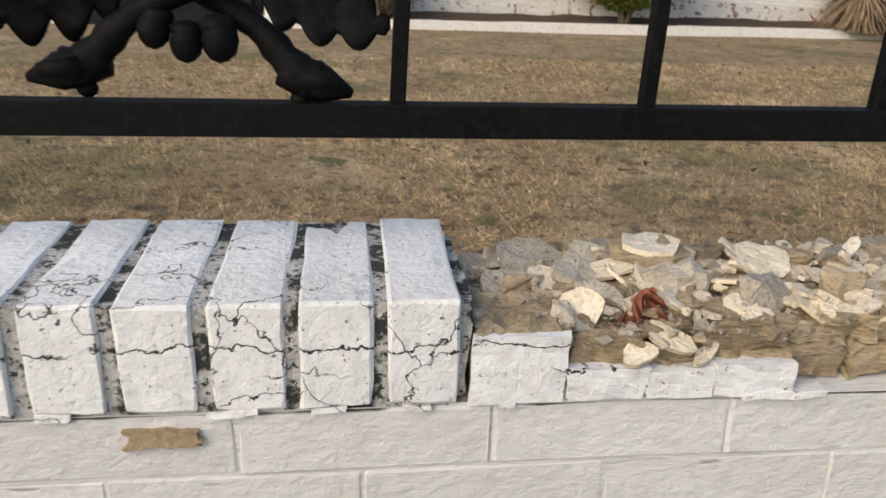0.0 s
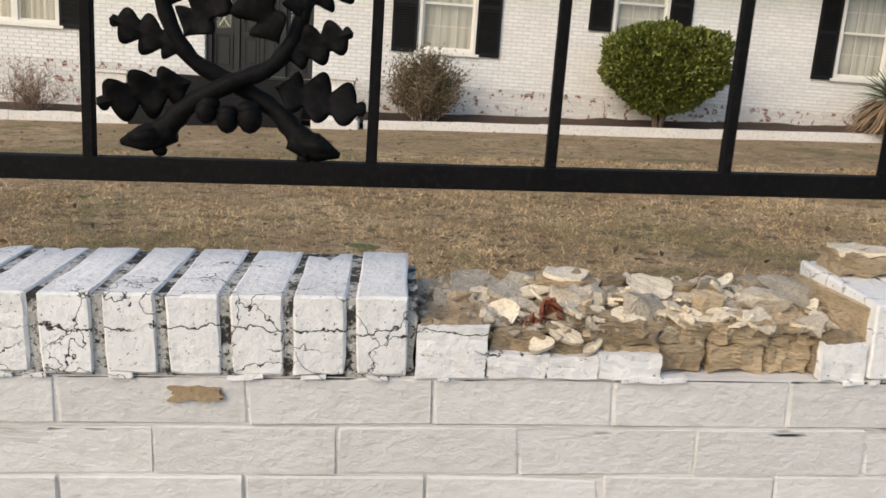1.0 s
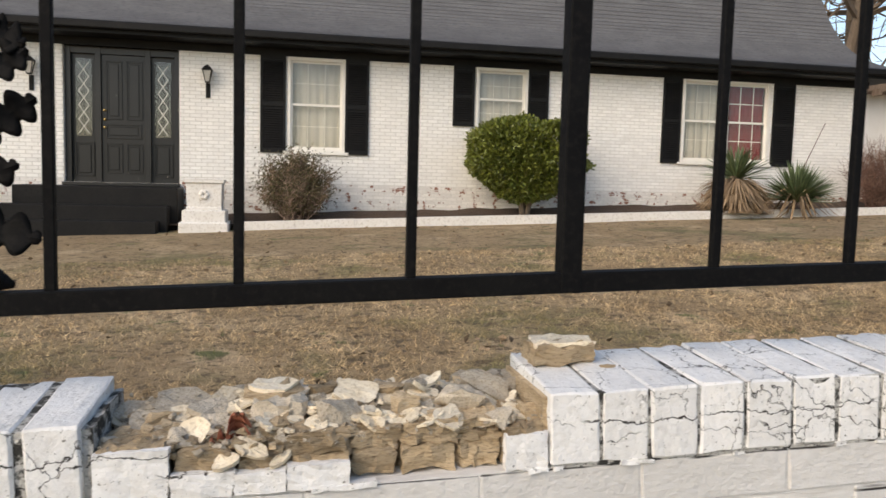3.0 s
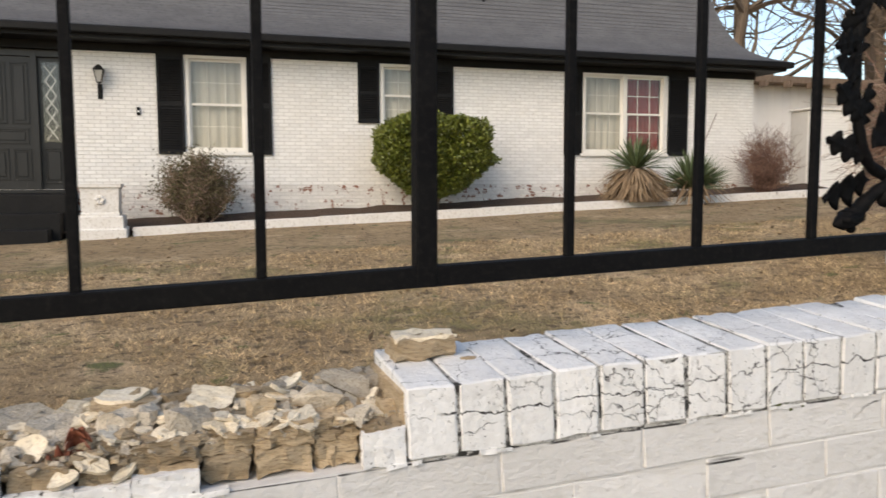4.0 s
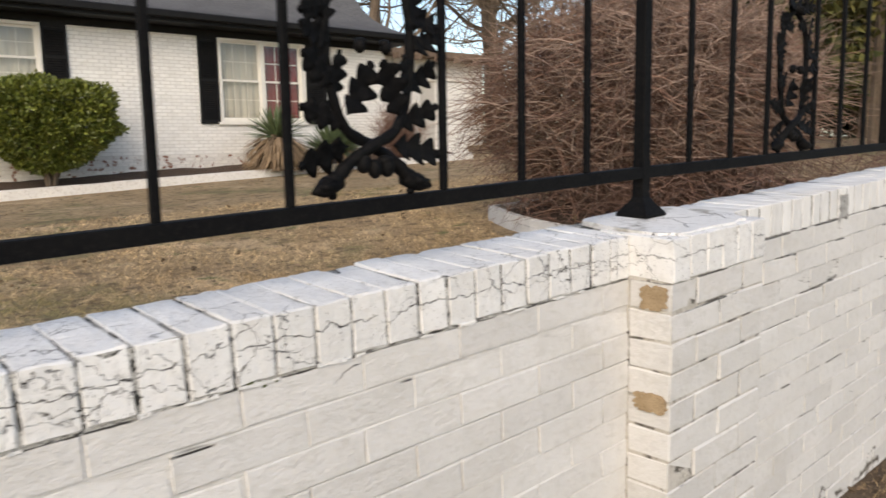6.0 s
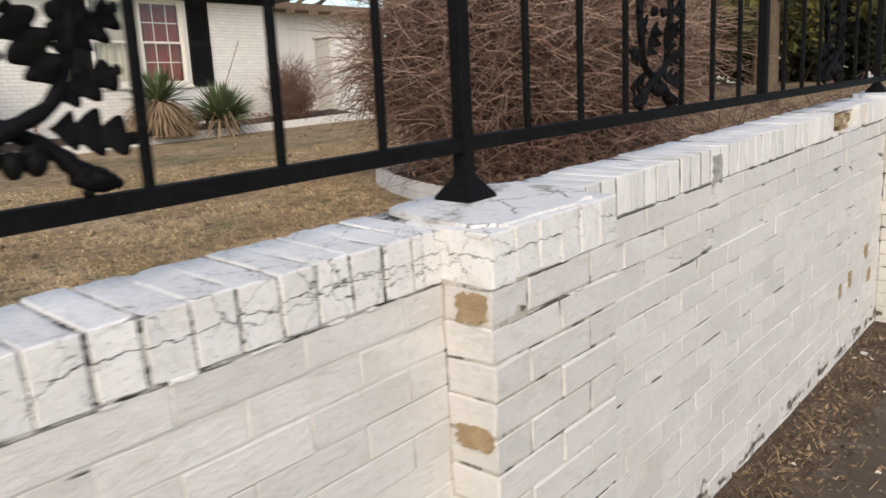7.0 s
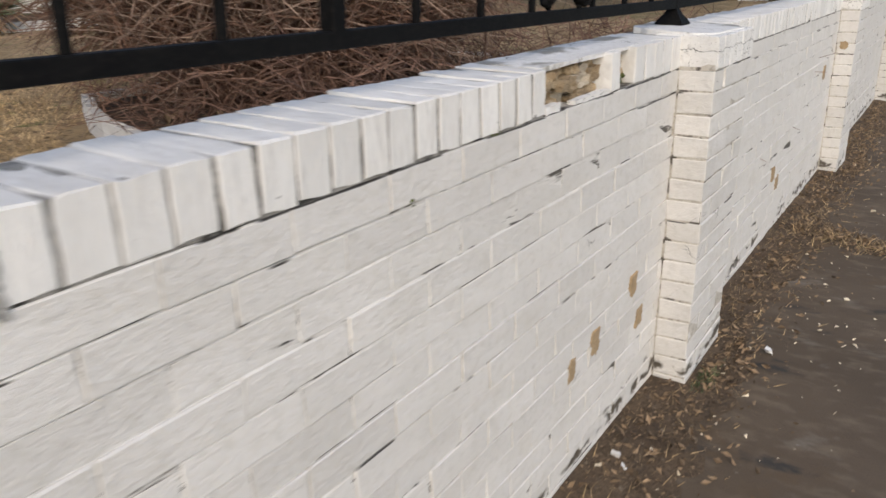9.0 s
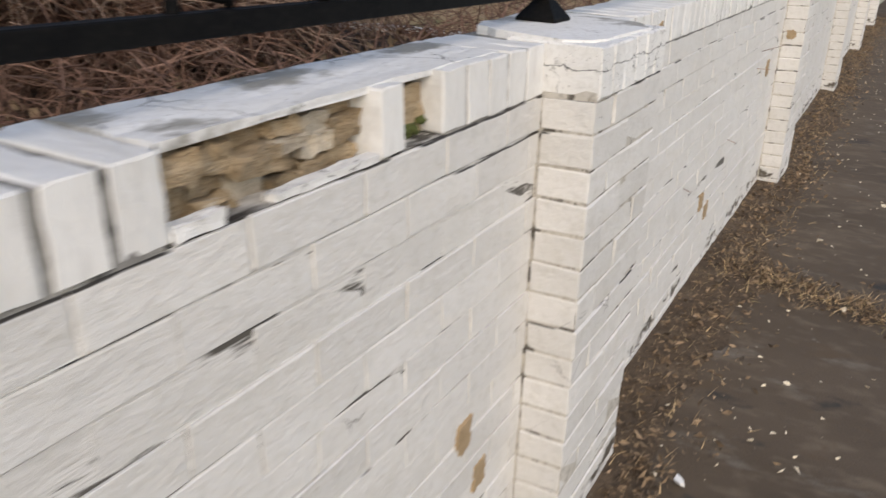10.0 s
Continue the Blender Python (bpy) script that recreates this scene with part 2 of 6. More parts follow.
M_BLUE = mat("blue_plaque_enamel", ((0.02, 0.11, 0.40), (0.025, 0.13, 0.46)), 3, 0.4, 0)
M_LITTER = mat("white_litter", ((0.80, 0.80, 0.79), (0.85, 0.85, 0.84)), 20, 0.6, 0.3, 60)
M_MOSS = mat("green_moss", ((0.07, 0.09, 0.02), (0.10, 0.11, 0.03), (0.04, 0.05, 0.015)), 40, 1.0, 0.8, 150)
M_WOOD = mat("weathered_wood", ((0.17, 0.12, 0.085), (0.23, 0.17, 0.125), (0.11, 0.08, 0.055)), 2, 0.9, 0.5, 20, stretch=(8, 8, 0.5))
M_ANNEX = mat("white_annex_siding", ((0.84, 0.82, 0.78), (0.88, 0.86, 0.83)), 1, 0.7, 0.2, 20)
M_MORTCAP = mat("thin_grey_mortar", ((0.22, 0.21, 0.195), (0.38, 0.37, 0.345), (0.15, 0.14, 0.13)), 12, 0.85, 0.7, 120, spots=((MILDEW, 9, 0.54, 0.05),), depth=0.005)
M_WASH = mat("weathered_mortar_wash", ((0.74, 0.735, 0.72), (0.80, 0.795, 0.785), (0.66, 0.65, 0.63)), 9, 0.8, 0.6, 80, cracks=(6, 0.012, 0.5, CRACK),
             spots=(((0.34, 0.325, 0.29), 5.0, 0.53, 0.07), ((0.16, 0.155, 0.14), 120, 0.64, 0.05), ((0.30, 0.20, 0.14), 9, 0.68, 0.04)), depth=0.006)
M_DIRT = mat("leaf_dirt", ((0.085, 0.058, 0.036), (0.15, 0.105, 0.066), (0.055, 0.038, 0.025)), 7, 1.0, 1.0, 60, spots=(((0.24, 0.19, 0.135), 30, 0.62, 0.06),), depth=0.02)
M_BARE = mat("bare_tan_brick_face", ((0.33, 0.24, 0.14), (0.42, 0.31, 0.19), (0.24, 0.17, 0.10)), 30, 0.95, 0.6, 120, spots=(((0.55, 0.47, 0.36), 40, 0.64, 0.05),), depth=0.004)
M_STAIN = mat("grey_mildew_smear", ((0.24, 0.235, 0.22), (0.46, 0.45, 0.43), (0.55, 0.54, 0.52)), 38, 0.95, 0.7, 120)
M_RUST = mat("curled_red_leaf", ((0.22, 0.065, 0.035), (0.30, 0.10, 0.05)), 40, 0.7, 0.3, 90)
M_DARKGREEN = mat("dark_evergreen_needles", ((0.016, 0.024, 0.012), (0.035, 0.045, 0.018), (0.010, 0.014, 0.008)), 0.6, 0.9, 0, per="island", spread=0.4)
M_BRASS = mat("aged_brass", ((0.45, 0.33, 0.14), (0.38, 0.27, 0.11)), 20, 0.4, 0, metal=1.0)


def glass_mat(name):
    m = bpy.data.materials.new(name)
    m.use_nodes = True
    b = m.node_tree.nodes["Principled BSDF"]
    b.inputs["Base Color"].default_value = (0.96, 0.97, 0.96, 1)
    b.inputs["Roughness"].default_value, b.inputs["Transmission Weight"].default_value, b.inputs["IOR"].default_value = 0.02, 1.0, 1.45
    return m


M_GLASS = glass_mat("window_glass")


# ---- mesh helpers ----
def mesh_of(bm, material, name="mesh", smooth=False):
    me = bpy.data.meshes.new(name)
    bm.to_mesh(me)
    bm.free()
    me.materials.append(material)
    if smooth:
        me.polygons.foreach_set("use_smooth", [True] * len(me.polygons))
    return me


def mesh_from(verts, faces, material, name="mesh", smooth=False):
    me = bpy.data.meshes.new(name)
    me.from_pydata([tuple(v) for v in verts], [], faces)
    me.materials.append(material)
    if smooth:
        me.polygons.foreach_set("use_smooth", [True] * len(me.polygons))
    return me


def part(name, bm, material, parent, label="", smooth=False, m=None):
    me = bm if isinstance(bm, bpy.types.Mesh) else mesh_of(bm, material, name, smooth)
    ob = new(name, me)
    ob.parent = parent
    if m is not None:
        ob.matrix_basis = m
    if label:
        ob["label"] = label
    return ob


def thing(name, label, category, group="", kind="", m=None):
    ob = tagged(new(name), label, category, group, kind)
    if m is not None:
        ob.matrix_basis = m
    return ob


def box(bm, x0, x1, y0, y1, z0, z1, bevel=0.0, m=None):
    vs = bmesh.ops.create_cube(bm, size=1, matrix=Matrix.Translation(((x0 + x1) / 2, (y0 + y1) / 2, (z0 + z1) / 2)) @ Matrix.Diagonal((x1 - x0, y1 - y0, z1 - z0, 1)))["verts"]
    if bevel:
        es = list({e for v in vs for e in v.link_edges})
        out = bmesh.ops.bevel(bm, geom=es, offset=bevel, segments=1, affect="EDGES")
        vs = list({v for f in out["faces"] for v in f.verts} | {v for v in vs if v.is_valid})
    if m is not None:
        bmesh.ops.transform(bm, matrix=m, verts=[v for v in vs if v.is_valid])
    return bm


def boxed(*a, bevel=0.0, m=None):
    return box(bmesh.new(), *a, bevel=bevel, m=m)


def tube(bm, pts, radii, seg=6, cap=True):
    """A round bar through the points, with its radius at each."""
    pts = [Vector(p) for p in pts]
    rings, side = [], None
    for i, p in enumerate(pts):
        d = (pts[min(i + 1, len(pts) - 1)] - pts[max(i - 1, 0)]).normalized()
        if side is None:
            side = d.orthogonal().normalized()
        side = (side - d * side.dot(d)).normalized()
        up = d.cross(side)
        r = radii[i] if isinstance(radii, (list, tuple)) else radii
        rings.append([bm.verts.new(p + (side * math.cos(2 * math.pi * k / seg) + up * math.sin(2 * math.pi * k / seg)) * r) for k in range(seg)])
    for a, b in zip(rings, rings[1:]):
        for k in range(seg):
            bm.faces.new((a[k], a[(k + 1) % seg], b[(k + 1) % seg], b[k]))
    if cap:
        bm.faces.new(rings[0][::-1])
        bm.faces.new(rings[-1])
    return bm


def smooth_path(pts, n=4):
    """Points of a Catmull-Rom curve through pts."""
    pts = [Vector(p) for p in pts]
    out = []
    for i in range(len(pts) - 1):
        p0, p1, p2, p3 = pts[max(i - 1, 0)], pts[i], pts[i + 1], pts[min(i + 2, len(pts) - 1)]
        for k in range(n):
            t = k / n
            out.append(0.5 * (2 * p1 + (p2 - p0) * t + (2 * p0 - 5 * p1 + 4 * p2 - p3) * t * t + (3 * p1 - p0 - 3 * p2 + p3) * t ** 3))
    return out + [pts[-1]]


def blob(bm, at, r, squash=(1, 1, 1), rot=None, sub=2, rough=0.0, seed=0):
    vs = bmesh.ops.create_icosphere(bm, subdivisions=sub, radius=1)["verts"]
    for v in vs:
        k = 1 + rough * noise.noise(v.co * 1.7 + Vector((seed * 3.1, seed * 1.7, 0)))
        v.co = Vector((v.co.x * r * squash[0], v.co.y * r * squash[1], v.co.z * r * squash[2])) * k
    bmesh.ops.transform(bm, matrix=Matrix.Translation(at) @ (rot or Matrix.Identity(4)), verts=vs)
    return bm


def cap_z(x):
    return 1.10 + S * x


def street_z(x, y=0.0):
    return -0.095 + 0.034 * x


def lawn_z(x, y):
    return 0.24 + 0.038 * x + 0.0195 * y


LEAN = math.degrees(math.atan(S))
rng = random.Random(7)

# ---- ground ----
def sheet(name, x0, x1, y0, y1, nx, ny, z_of, material, label, category, kind="structure"):
    xs = [x0 + (x1 - x0) * i / nx for i in range(nx + 1)]
    ys = [y0 + (y1 - y0) * j / ny for j in range(ny + 1)]
    vs = [(x, y, z_of(x, y)) for y in ys for x in xs]
    fs = [(j * (nx + 1) + i, j * (nx + 1) + i + 1, (j + 1) * (nx + 1) + i + 1, (j + 1) * (nx + 1) + i) for j in range(ny) for i in range(nx)]
    return tagged(new(name, mesh_from(vs, fs, material, name, True)), label, category, "", kind)


def flat_far(v, x):
    """The slope of the street dies out in the distance."""
    return max(-18.0, min(24.0, x)) if v else x


def lawn_surface(x, y):
    z = lawn_z(flat_far(1, x), min(max(y, 0.0), 14.0))
    return z + 0.012 * noise.noise(Vector((x * 1.3, y * 1.3, 0))) + 0.02 * noise.noise(Vector((x * 0.3, y * 0.3, 5)))


def street_surface(x, y):
    z = street_z(flat_far(1, x)) + 0.012 * noise.noise(Vector((x * 0.9, y * 0.9, 2)))
    return z - 0.012 * min(1.0, max(0.0, -y - 0.5))


lawn = sheet("lawn", -60, 140, 0.12, 160, 200, 160, lawn_surface, M_LAWN, "dormant straw-brown lawn with greenish patches", "lawn")
street = sheet("pavement", -60, 140, -120, 0.05, 220, 140, street_surface, M_ASPHALT, "worn dark asphalt pavement, dirty beside the wall", "pavement")

# ---- the white garden wall ----
RISE, RISE_FAR = 0.058, 0.024    # the cap rises to the back, less so past the first pilaster


def brick_mesh(name, length, depth, height, material, seed, wobble=0.0018, bevel=0.005, chip=0.0, worn=0.0, rise=0.0):
    """A brick with its front at y = 0, centred on x and z, with soft painted edges."""
    r = random.Random(seed)
    bm = bmesh.new()
    box(bm, -length / 2, length / 2, 0, depth, -height / 2, height / 2, bevel=bevel)
    for v in bm.verts:
        v.co += Vector((r.uniform(-1, 1), r.uniform(-1, 1), r.uniform(-1, 1))) * wobble
    if worn:                    # edges rubbed, nicked and lumpy with old paint
        bmesh.ops.subdivide_edges(bm, edges=[e for e in bm.edges if e.calc_length() > 0.02], cuts=3, use_grid_fill=True)
        o = Vector((seed * 2.3, seed * 0.7, 0))
        for v in bm.verts:
            edge = sum(abs(abs(c) - h) < 0.006 for c, h in ((v.co.x, length / 2), (v.co.y - depth / 2, depth / 2), (v.co.z, height / 2)))
            v.co += noise.noise_vector(v.co * 45 + o) * worn + noise.noise_vector(v.co * 120 + o) * worn * (0.9 if edge > 1 else 0.3)
            if edge > 1 and noise.noise(v.co * 30 + o) > 0.28:
                v.co *= 0.965
    if chip:
        for v in bm.verts:
            if v.co.x > length * 0.3 and v.co.z > height * 0.25 and v.co.y < depth * 0.5:
                v.co += Vector((-chip, chip * 0.7, -chip))
    for v in bm.verts:
        v.co.z += rise * v.co.y
    return mesh_of(bm, material, name)


COURSE, HEAD, CAPH, FIRST = 0.0715, 0.230, 0.101, 0.1030
STRETCH = [brick_mesh("brick", 0.2032 if k % 3 else 0.2020, 0.08, 0.0672, M_PAINT, 20 + k, wobble=0.0014, bevel=0.0018, chip=0.006 if k == 5 else 0) for k in range(6)]
HALF = [brick_mesh("brick", 0.1020, 0.08, 0.0672, M_PAINT, 40 + k, wobble=0.0013, bevel=0.0018) for k in range(3)]
PITCH, HEADS_AT = 0.0735, 0.102
ROWLOCK = [brick_mesh("cap_brick", 0.061, 0.200, CAPH, M_CAP, 60 + k, wobble=0.0014, bevel=0.0026, worn=0.0014, rise=RISE) for k in range(7)]
ROWLOCK_FAR = [brick_mesh("cap_brick", 0.061, 0.200, CAPH, M_CAPFAR, 160 + k, wobble=0.0014, bevel=0.0024, worn=0.0012, rise=RISE_FAR) for k in range(7)]
FACE = [brick_mesh("brick", 0.2235, 0.115, 0.0690, M_PAINT, 80 + k, wobble=0.002, bevel=0.004) for k in range(5)]
QUART = [brick_mesh("brick", 0.1112, 0.115, 0.0690, M_PAINT, 90 + k, wobble=0.002, bevel=0.004) for k in range(3)]



def course_bricks(x0, x1, rows, course):
    """Places (mesh, pose) of the bricks of a stretch of wall face, course by course."""
    out = []
    for k in range(rows):
        course_y, course_tip = rng.uniform(-0.0035, 0.0016), rng.uniform(-2.4, 0.6)
        edges = [x0]
        x = HEADS_AT + (HEAD / 2 if k % 2 else 0) + HEAD * math.ceil((x0 + 0.04 - HEADS_AT) / HEAD - (0.5 if k % 2 else 0))
        while x < x1 - 0.04:
            edges.append(x)
            x += HEAD
        edges.append(x1)
        for a, b in zip(edges, edges[1:]):
            c, w = (a + b) / 2, b - a
            pool, full = (STRETCH, 0.203) if w > 0.15 else (HALF, 0.102)
            m = pose(c, course_y + rng.uniform(-0.0008, 0.0008), cap_z(c) - FIRST - (k + 0.5) * course, course_tip + rng.uniform(-0.5, 0.5), -LEAN + rng.uniform(-0.25, 0.25), rng.uniform(-0.25, 0.25))
            loose = k < 1 and -0.7 < c < 0.36       # joints have opened beside the break
            out.append((pool[rng.randrange(len(pool))], m @ Matrix.Diagonal((w / full * (0.983 if loose else 0.990), 1, course / COURSE * (0.955 if loose else 1), 1))))
    return out


def join_meshes(rows, material, name):
    vs, fs = [], []
    for me, m in rows:
        k = len(vs)
        vs += [m @ v.co for v in me.vertices]
        fs += [tuple(i + k for i in p.vertices) for p in me.polygons]
    return mesh_from(vs, fs, material, name)


def sheared_box(x0, x1, y0, y1, lo, hi):
    """A box between two heights that are measured from the wall's sloping top."""
    bm = bmesh.new()
    box(bm, x0, x1, y0, y1, -1, 1)
    for v in bm.verts:
        v.co.z = cap_z(v.co.x) + (hi if v.co.z > 0 else lo)
    return bm


GAP = (0.072, 0.654)            # where the cap has fallen apart
BREAK = (4.825, 5.20)            # where its front half has broken away
HOLE = (5.265, 5.375)             # one cap brick with its face gone
PIL_W, PIL_D, BAY, PIL_X = 0.45, 0.12, 3.505, 2.493
walls, ROWS_DOWN = [], 18
BAYS = [(-1, 1), (0, 1), (1, 1), (2, 0), (3, 0), (4, 0), (5, 0)]
for k, near in BAYS:
    a, b = PIL_X + (k - 1) * BAY + PIL_W / 2, PIL_X + k * BAY - PIL_W / 2
    near = near and k >= 0
    w = tagged(new(f"wall_{k + 2}", mesh_of(sheared_box(a - 0.2, b + 0.2, 0.0026, 0.196, -1.75, -CAPH - 0.002), M_BEDCLEAN if k <= 0 else M_BED)),
               "white painted brick garden wall with cracked peeling paint", "garden wall", "bays of the garden wall", "structure")
    walls.append(w)
    rows = course_bricks(a - 0.015, b + 0.015, ROWS_DOWN, 0.0668 if k <= 0 else COURSE)
    if near:
        for me, m in rows:
            part("brick", me, None, w, m=m)
    else:
        part("brick_courses", join_meshes(rows, M_PAINT, "brick_courses"), None, w)["kind"] = "stuff"
    # mortar between the cap bricks, a little lower than their tops
    spans = [(a - 0.2, b + 0.2)]
    for lo, hi in (GAP, BREAK, HOLE):
        spans = [s for p, q in spans for s in (((p, min(q, lo)), (max(p, hi), q)) if lo < q and hi > p else ((p, q),)) if s[1] - s[0] > 0.01]
    bm = bmesh.new()
    for p, q in spans:
        for v in box(bm, p + 0.012, q - 0.012, 0.0012 if p < 0 else -0.0006, 0.192, -CAPH - 0.003, -0.003).verts:
            if not v.tag:
                v.co.z += cap_z(v.co.x) + (RISE if k <= 0 else RISE_FAR) * v.co.y
                v.tag = True
    part("cap_mortar", bm, M_JOINT if k <= 0 else M_MORTCAP, w, "dark mildewed mortar between the cap bricks")
    x, caps = a + PITCH / 2, []
    for p, q in spans:
        old = q < 0.1           # left of the gap the joints are wide and open
        n = max(1, round((min(q, b) - max(p, a)) / PITCH))
        p2, q2 = max(p, a), min(q, b)
        step = (q2 - p2) / n
        for i in range(n):
            x = q2 - (i + 0.5) * 0.0755 if old else p2 + (i + 0.5) * step
            wide = (0.0630 if old else step - rng.choice((0.001, 0.003, 0.004, 0.007) if k <= 0 else (0.003, 0.006, 0.009, 0.012))) / 0.061
            caps.append(((ROWLOCK if k <= 0 else ROWLOCK_FAR)[rng.randrange(7)], pose(x, -0.003 + rng.uniform(-0.0012, 0.0012), cap_z(x) - CAPH / 2 + rng.uniform(-0.001, 0.0015),
                                                        rng.uniform(-0.7, 0.7), -LEAN + (rng.uniform(-1.0, 1.0) if old else rng.uniform(-0.5, 0.5)), rng.uniform(-0.6, 0.6)) @ Matrix.Diagonal((wide, 1, 1, 1))))
    if k <= 2:
        for me, m in caps:
            part("cap_brick", me, None, w, m=m)
    else:
        part("cap_bricks", join_meshes(caps, M_CAPFAR, "cap_bricks"), None, w)["kind"] = "stuff"

pilasters = []
# pilasters, plumb, with courses that follow the wall
for k in range(-1, 6):
    xc = PIL_X + k * BAY
    p = tagged(new(f"pilaster_{k + 2}", mesh_of(sheared_box(xc - PIL_W / 2 + 0.0032, xc + PIL_W / 2 - 0.0032, -PIL_D + 0.0032, 0.2, -1.75, -0.006), M_PILBED)),
               "white painted brick pilaster with chipped edges, part of the garden wall", "pilaster", "pilasters of the garden wall", "structure")
    pilasters.append(p)
    rows = []
    for c in range(ROWS_DOWN + 1):
        z = cap_z(xc) - FIRST - (c + 0.5) * COURSE
        cuts = [-PIL_W / 2, 0, PIL_W / 2] if c % 2 else [-PIL_W / 2, -PIL_W / 4, PIL_W / 4, PIL_W / 2]
        for i, (a, b) in enumerate(zip(cuts, cuts[1:])):
            pool, full = (FACE, 0.205) if b - a > 0.15 else (QUART, 0.1025)
            rows.append((pool[rng.randrange(len(pool))], pose(xc + (a + b) / 2, -PIL_D + rng.uniform(-0.002, 0.002), z + S * (a + b) / 2, rng.uniform(-0.4, 0.4), -LEAN, rng.uniform(-0.4, 0.4))))
    for i in range(6):          # upright bricks on its head
        x = xc - PIL_W / 2 + (i + 0.5) * PIL_W / 6
        rows.append((ROWLOCK[rng.randrange(7)], pose(x, -PIL_D - 0.002, cap_z(x) - CAPH / 2 + rng.uniform(-0.004, 0.001), rng.uniform(-1, 1), -LEAN, rng.uniform(-0.8, 0.8)) @ Matrix.Diagonal((1.2, 1.02, 1, 1))))
    for me, m in rows if k < 3 else ():
        part("cap_brick" if me in ROWLOCK else "brick", me, None, p, m=m)
    if k >= 3:
        part("brick_courses", join_meshes(rows, M_PAINT, "brick_courses"), None, p)["kind"] = "stuff"
    # the smeared mortar wash on its top
    r = random.Random(300 + k)
    bm = bmesh.new()
    n = 26
    ring = []
    for i in range(n):
        t = 2 * math.pi * i / n
        sx, sy = math.copysign(abs(math.cos(t)) ** 0.5, math.cos(t)), math.copysign(abs(math.sin(t)) ** 0.5, math.sin(t))
        ring.append((xc + sx * (PIL_W / 2 - 0.012 + r.uniform(-0.02, 0.01)), 0.04 + sy * (0.152 + r.uniform(-0.02, 0.008))))
    top = [bm.verts.new((x, y, cap_z(x) + 0.003 + RISE * max(0.0, y + PIL_D))) for x, y in ring]
    low = [bm.verts.new((x, y, cap_z(x) - 0.012)) for x, y in ring]
    mid = bm.verts.new((xc, 0.05, cap_z(xc) + 0.016))
    for i in range(n):
        j = (i + 1) % n
        bm.faces.new((top[i], top[j], mid))
        bm.faces.new((low[i], low[j], top[j], top[i]))
    part("mortar_wash", bm, M_WASH, p, "smeared white mortar on the pilaster's top")

# ---- iron fence ----
STEP, WIDE = 0.2345, 0.356
PANEL = 6 * STEP + WIDE
RAIL_Z, FY, FENCE_H = 0.1515, 0.102, 0.92


def fence_z(x):
    """The foot of the bars; past the first pilaster the fence climbs less than the wall."""
    return cap_z(x) + RAIL_Z - 0.0132 * max(0.0, min(x, 6.0) - 2.05)


def oak_leaf(bm, at, direction, length, width, curl, normal):
    """A lobed oak leaf, thick and bowed, from its stalk along a direction."""
    d = Vector(direction).normalized()
    nrm = Vector(normal)
    nrm = (nrm - d * nrm.dot(d)).normalized()
    s = d.cross(nrm)
    def outline(u, phase):
        """Half the leaf's width at u: three round lobes parted by narrow bays."""
        ridge = abs(math.sin(math.pi * (3.3 * u ** 1.05 + phase))) ** 0.8
        return min(1.0, u * 6 + 0.05) * (0.36 + 0.64 * ridge) * (0.50 + 0.62 * math.sin(math.pi * min(1.0, u * 0.80 + 0.14))) * (1.0 if u < 0.84 else math.sqrt(max(0.0, (1 - u) / 0.16)))

    def pt(u, v, lift):
        return Vector(at) + d * (u * length) + s * (v * width / 2) + nrm * (lift + curl * (v * v) * width - 0.25 * curl * math.sin(u * 3) * length)
    th = 0.0028
    for side in (1, -1):
        prev = None
        for u, v in [(i / 30, outline(i / 30, 0.02 if side > 0 else 0.16)) for i in range(31)]:
            row = [bm.verts.new(pt(u, 0, th * 1.7)), bm.verts.new(pt(u, side * v * 0.55, th * 0.6)), bm.verts.new(pt(u + 0.05 * v, side * v, 0)), bm.verts.new(pt(u, side * v * 0.5, -th)), bm.verts.new(pt(u, 0, -th))]
            if prev:
                for i in range(4):
                    q = (prev[i], row[i], row[i + 1], prev[i + 1])
                    bm.faces.new(q if side > 0 else q[::-1])
            prev = row
    return bm


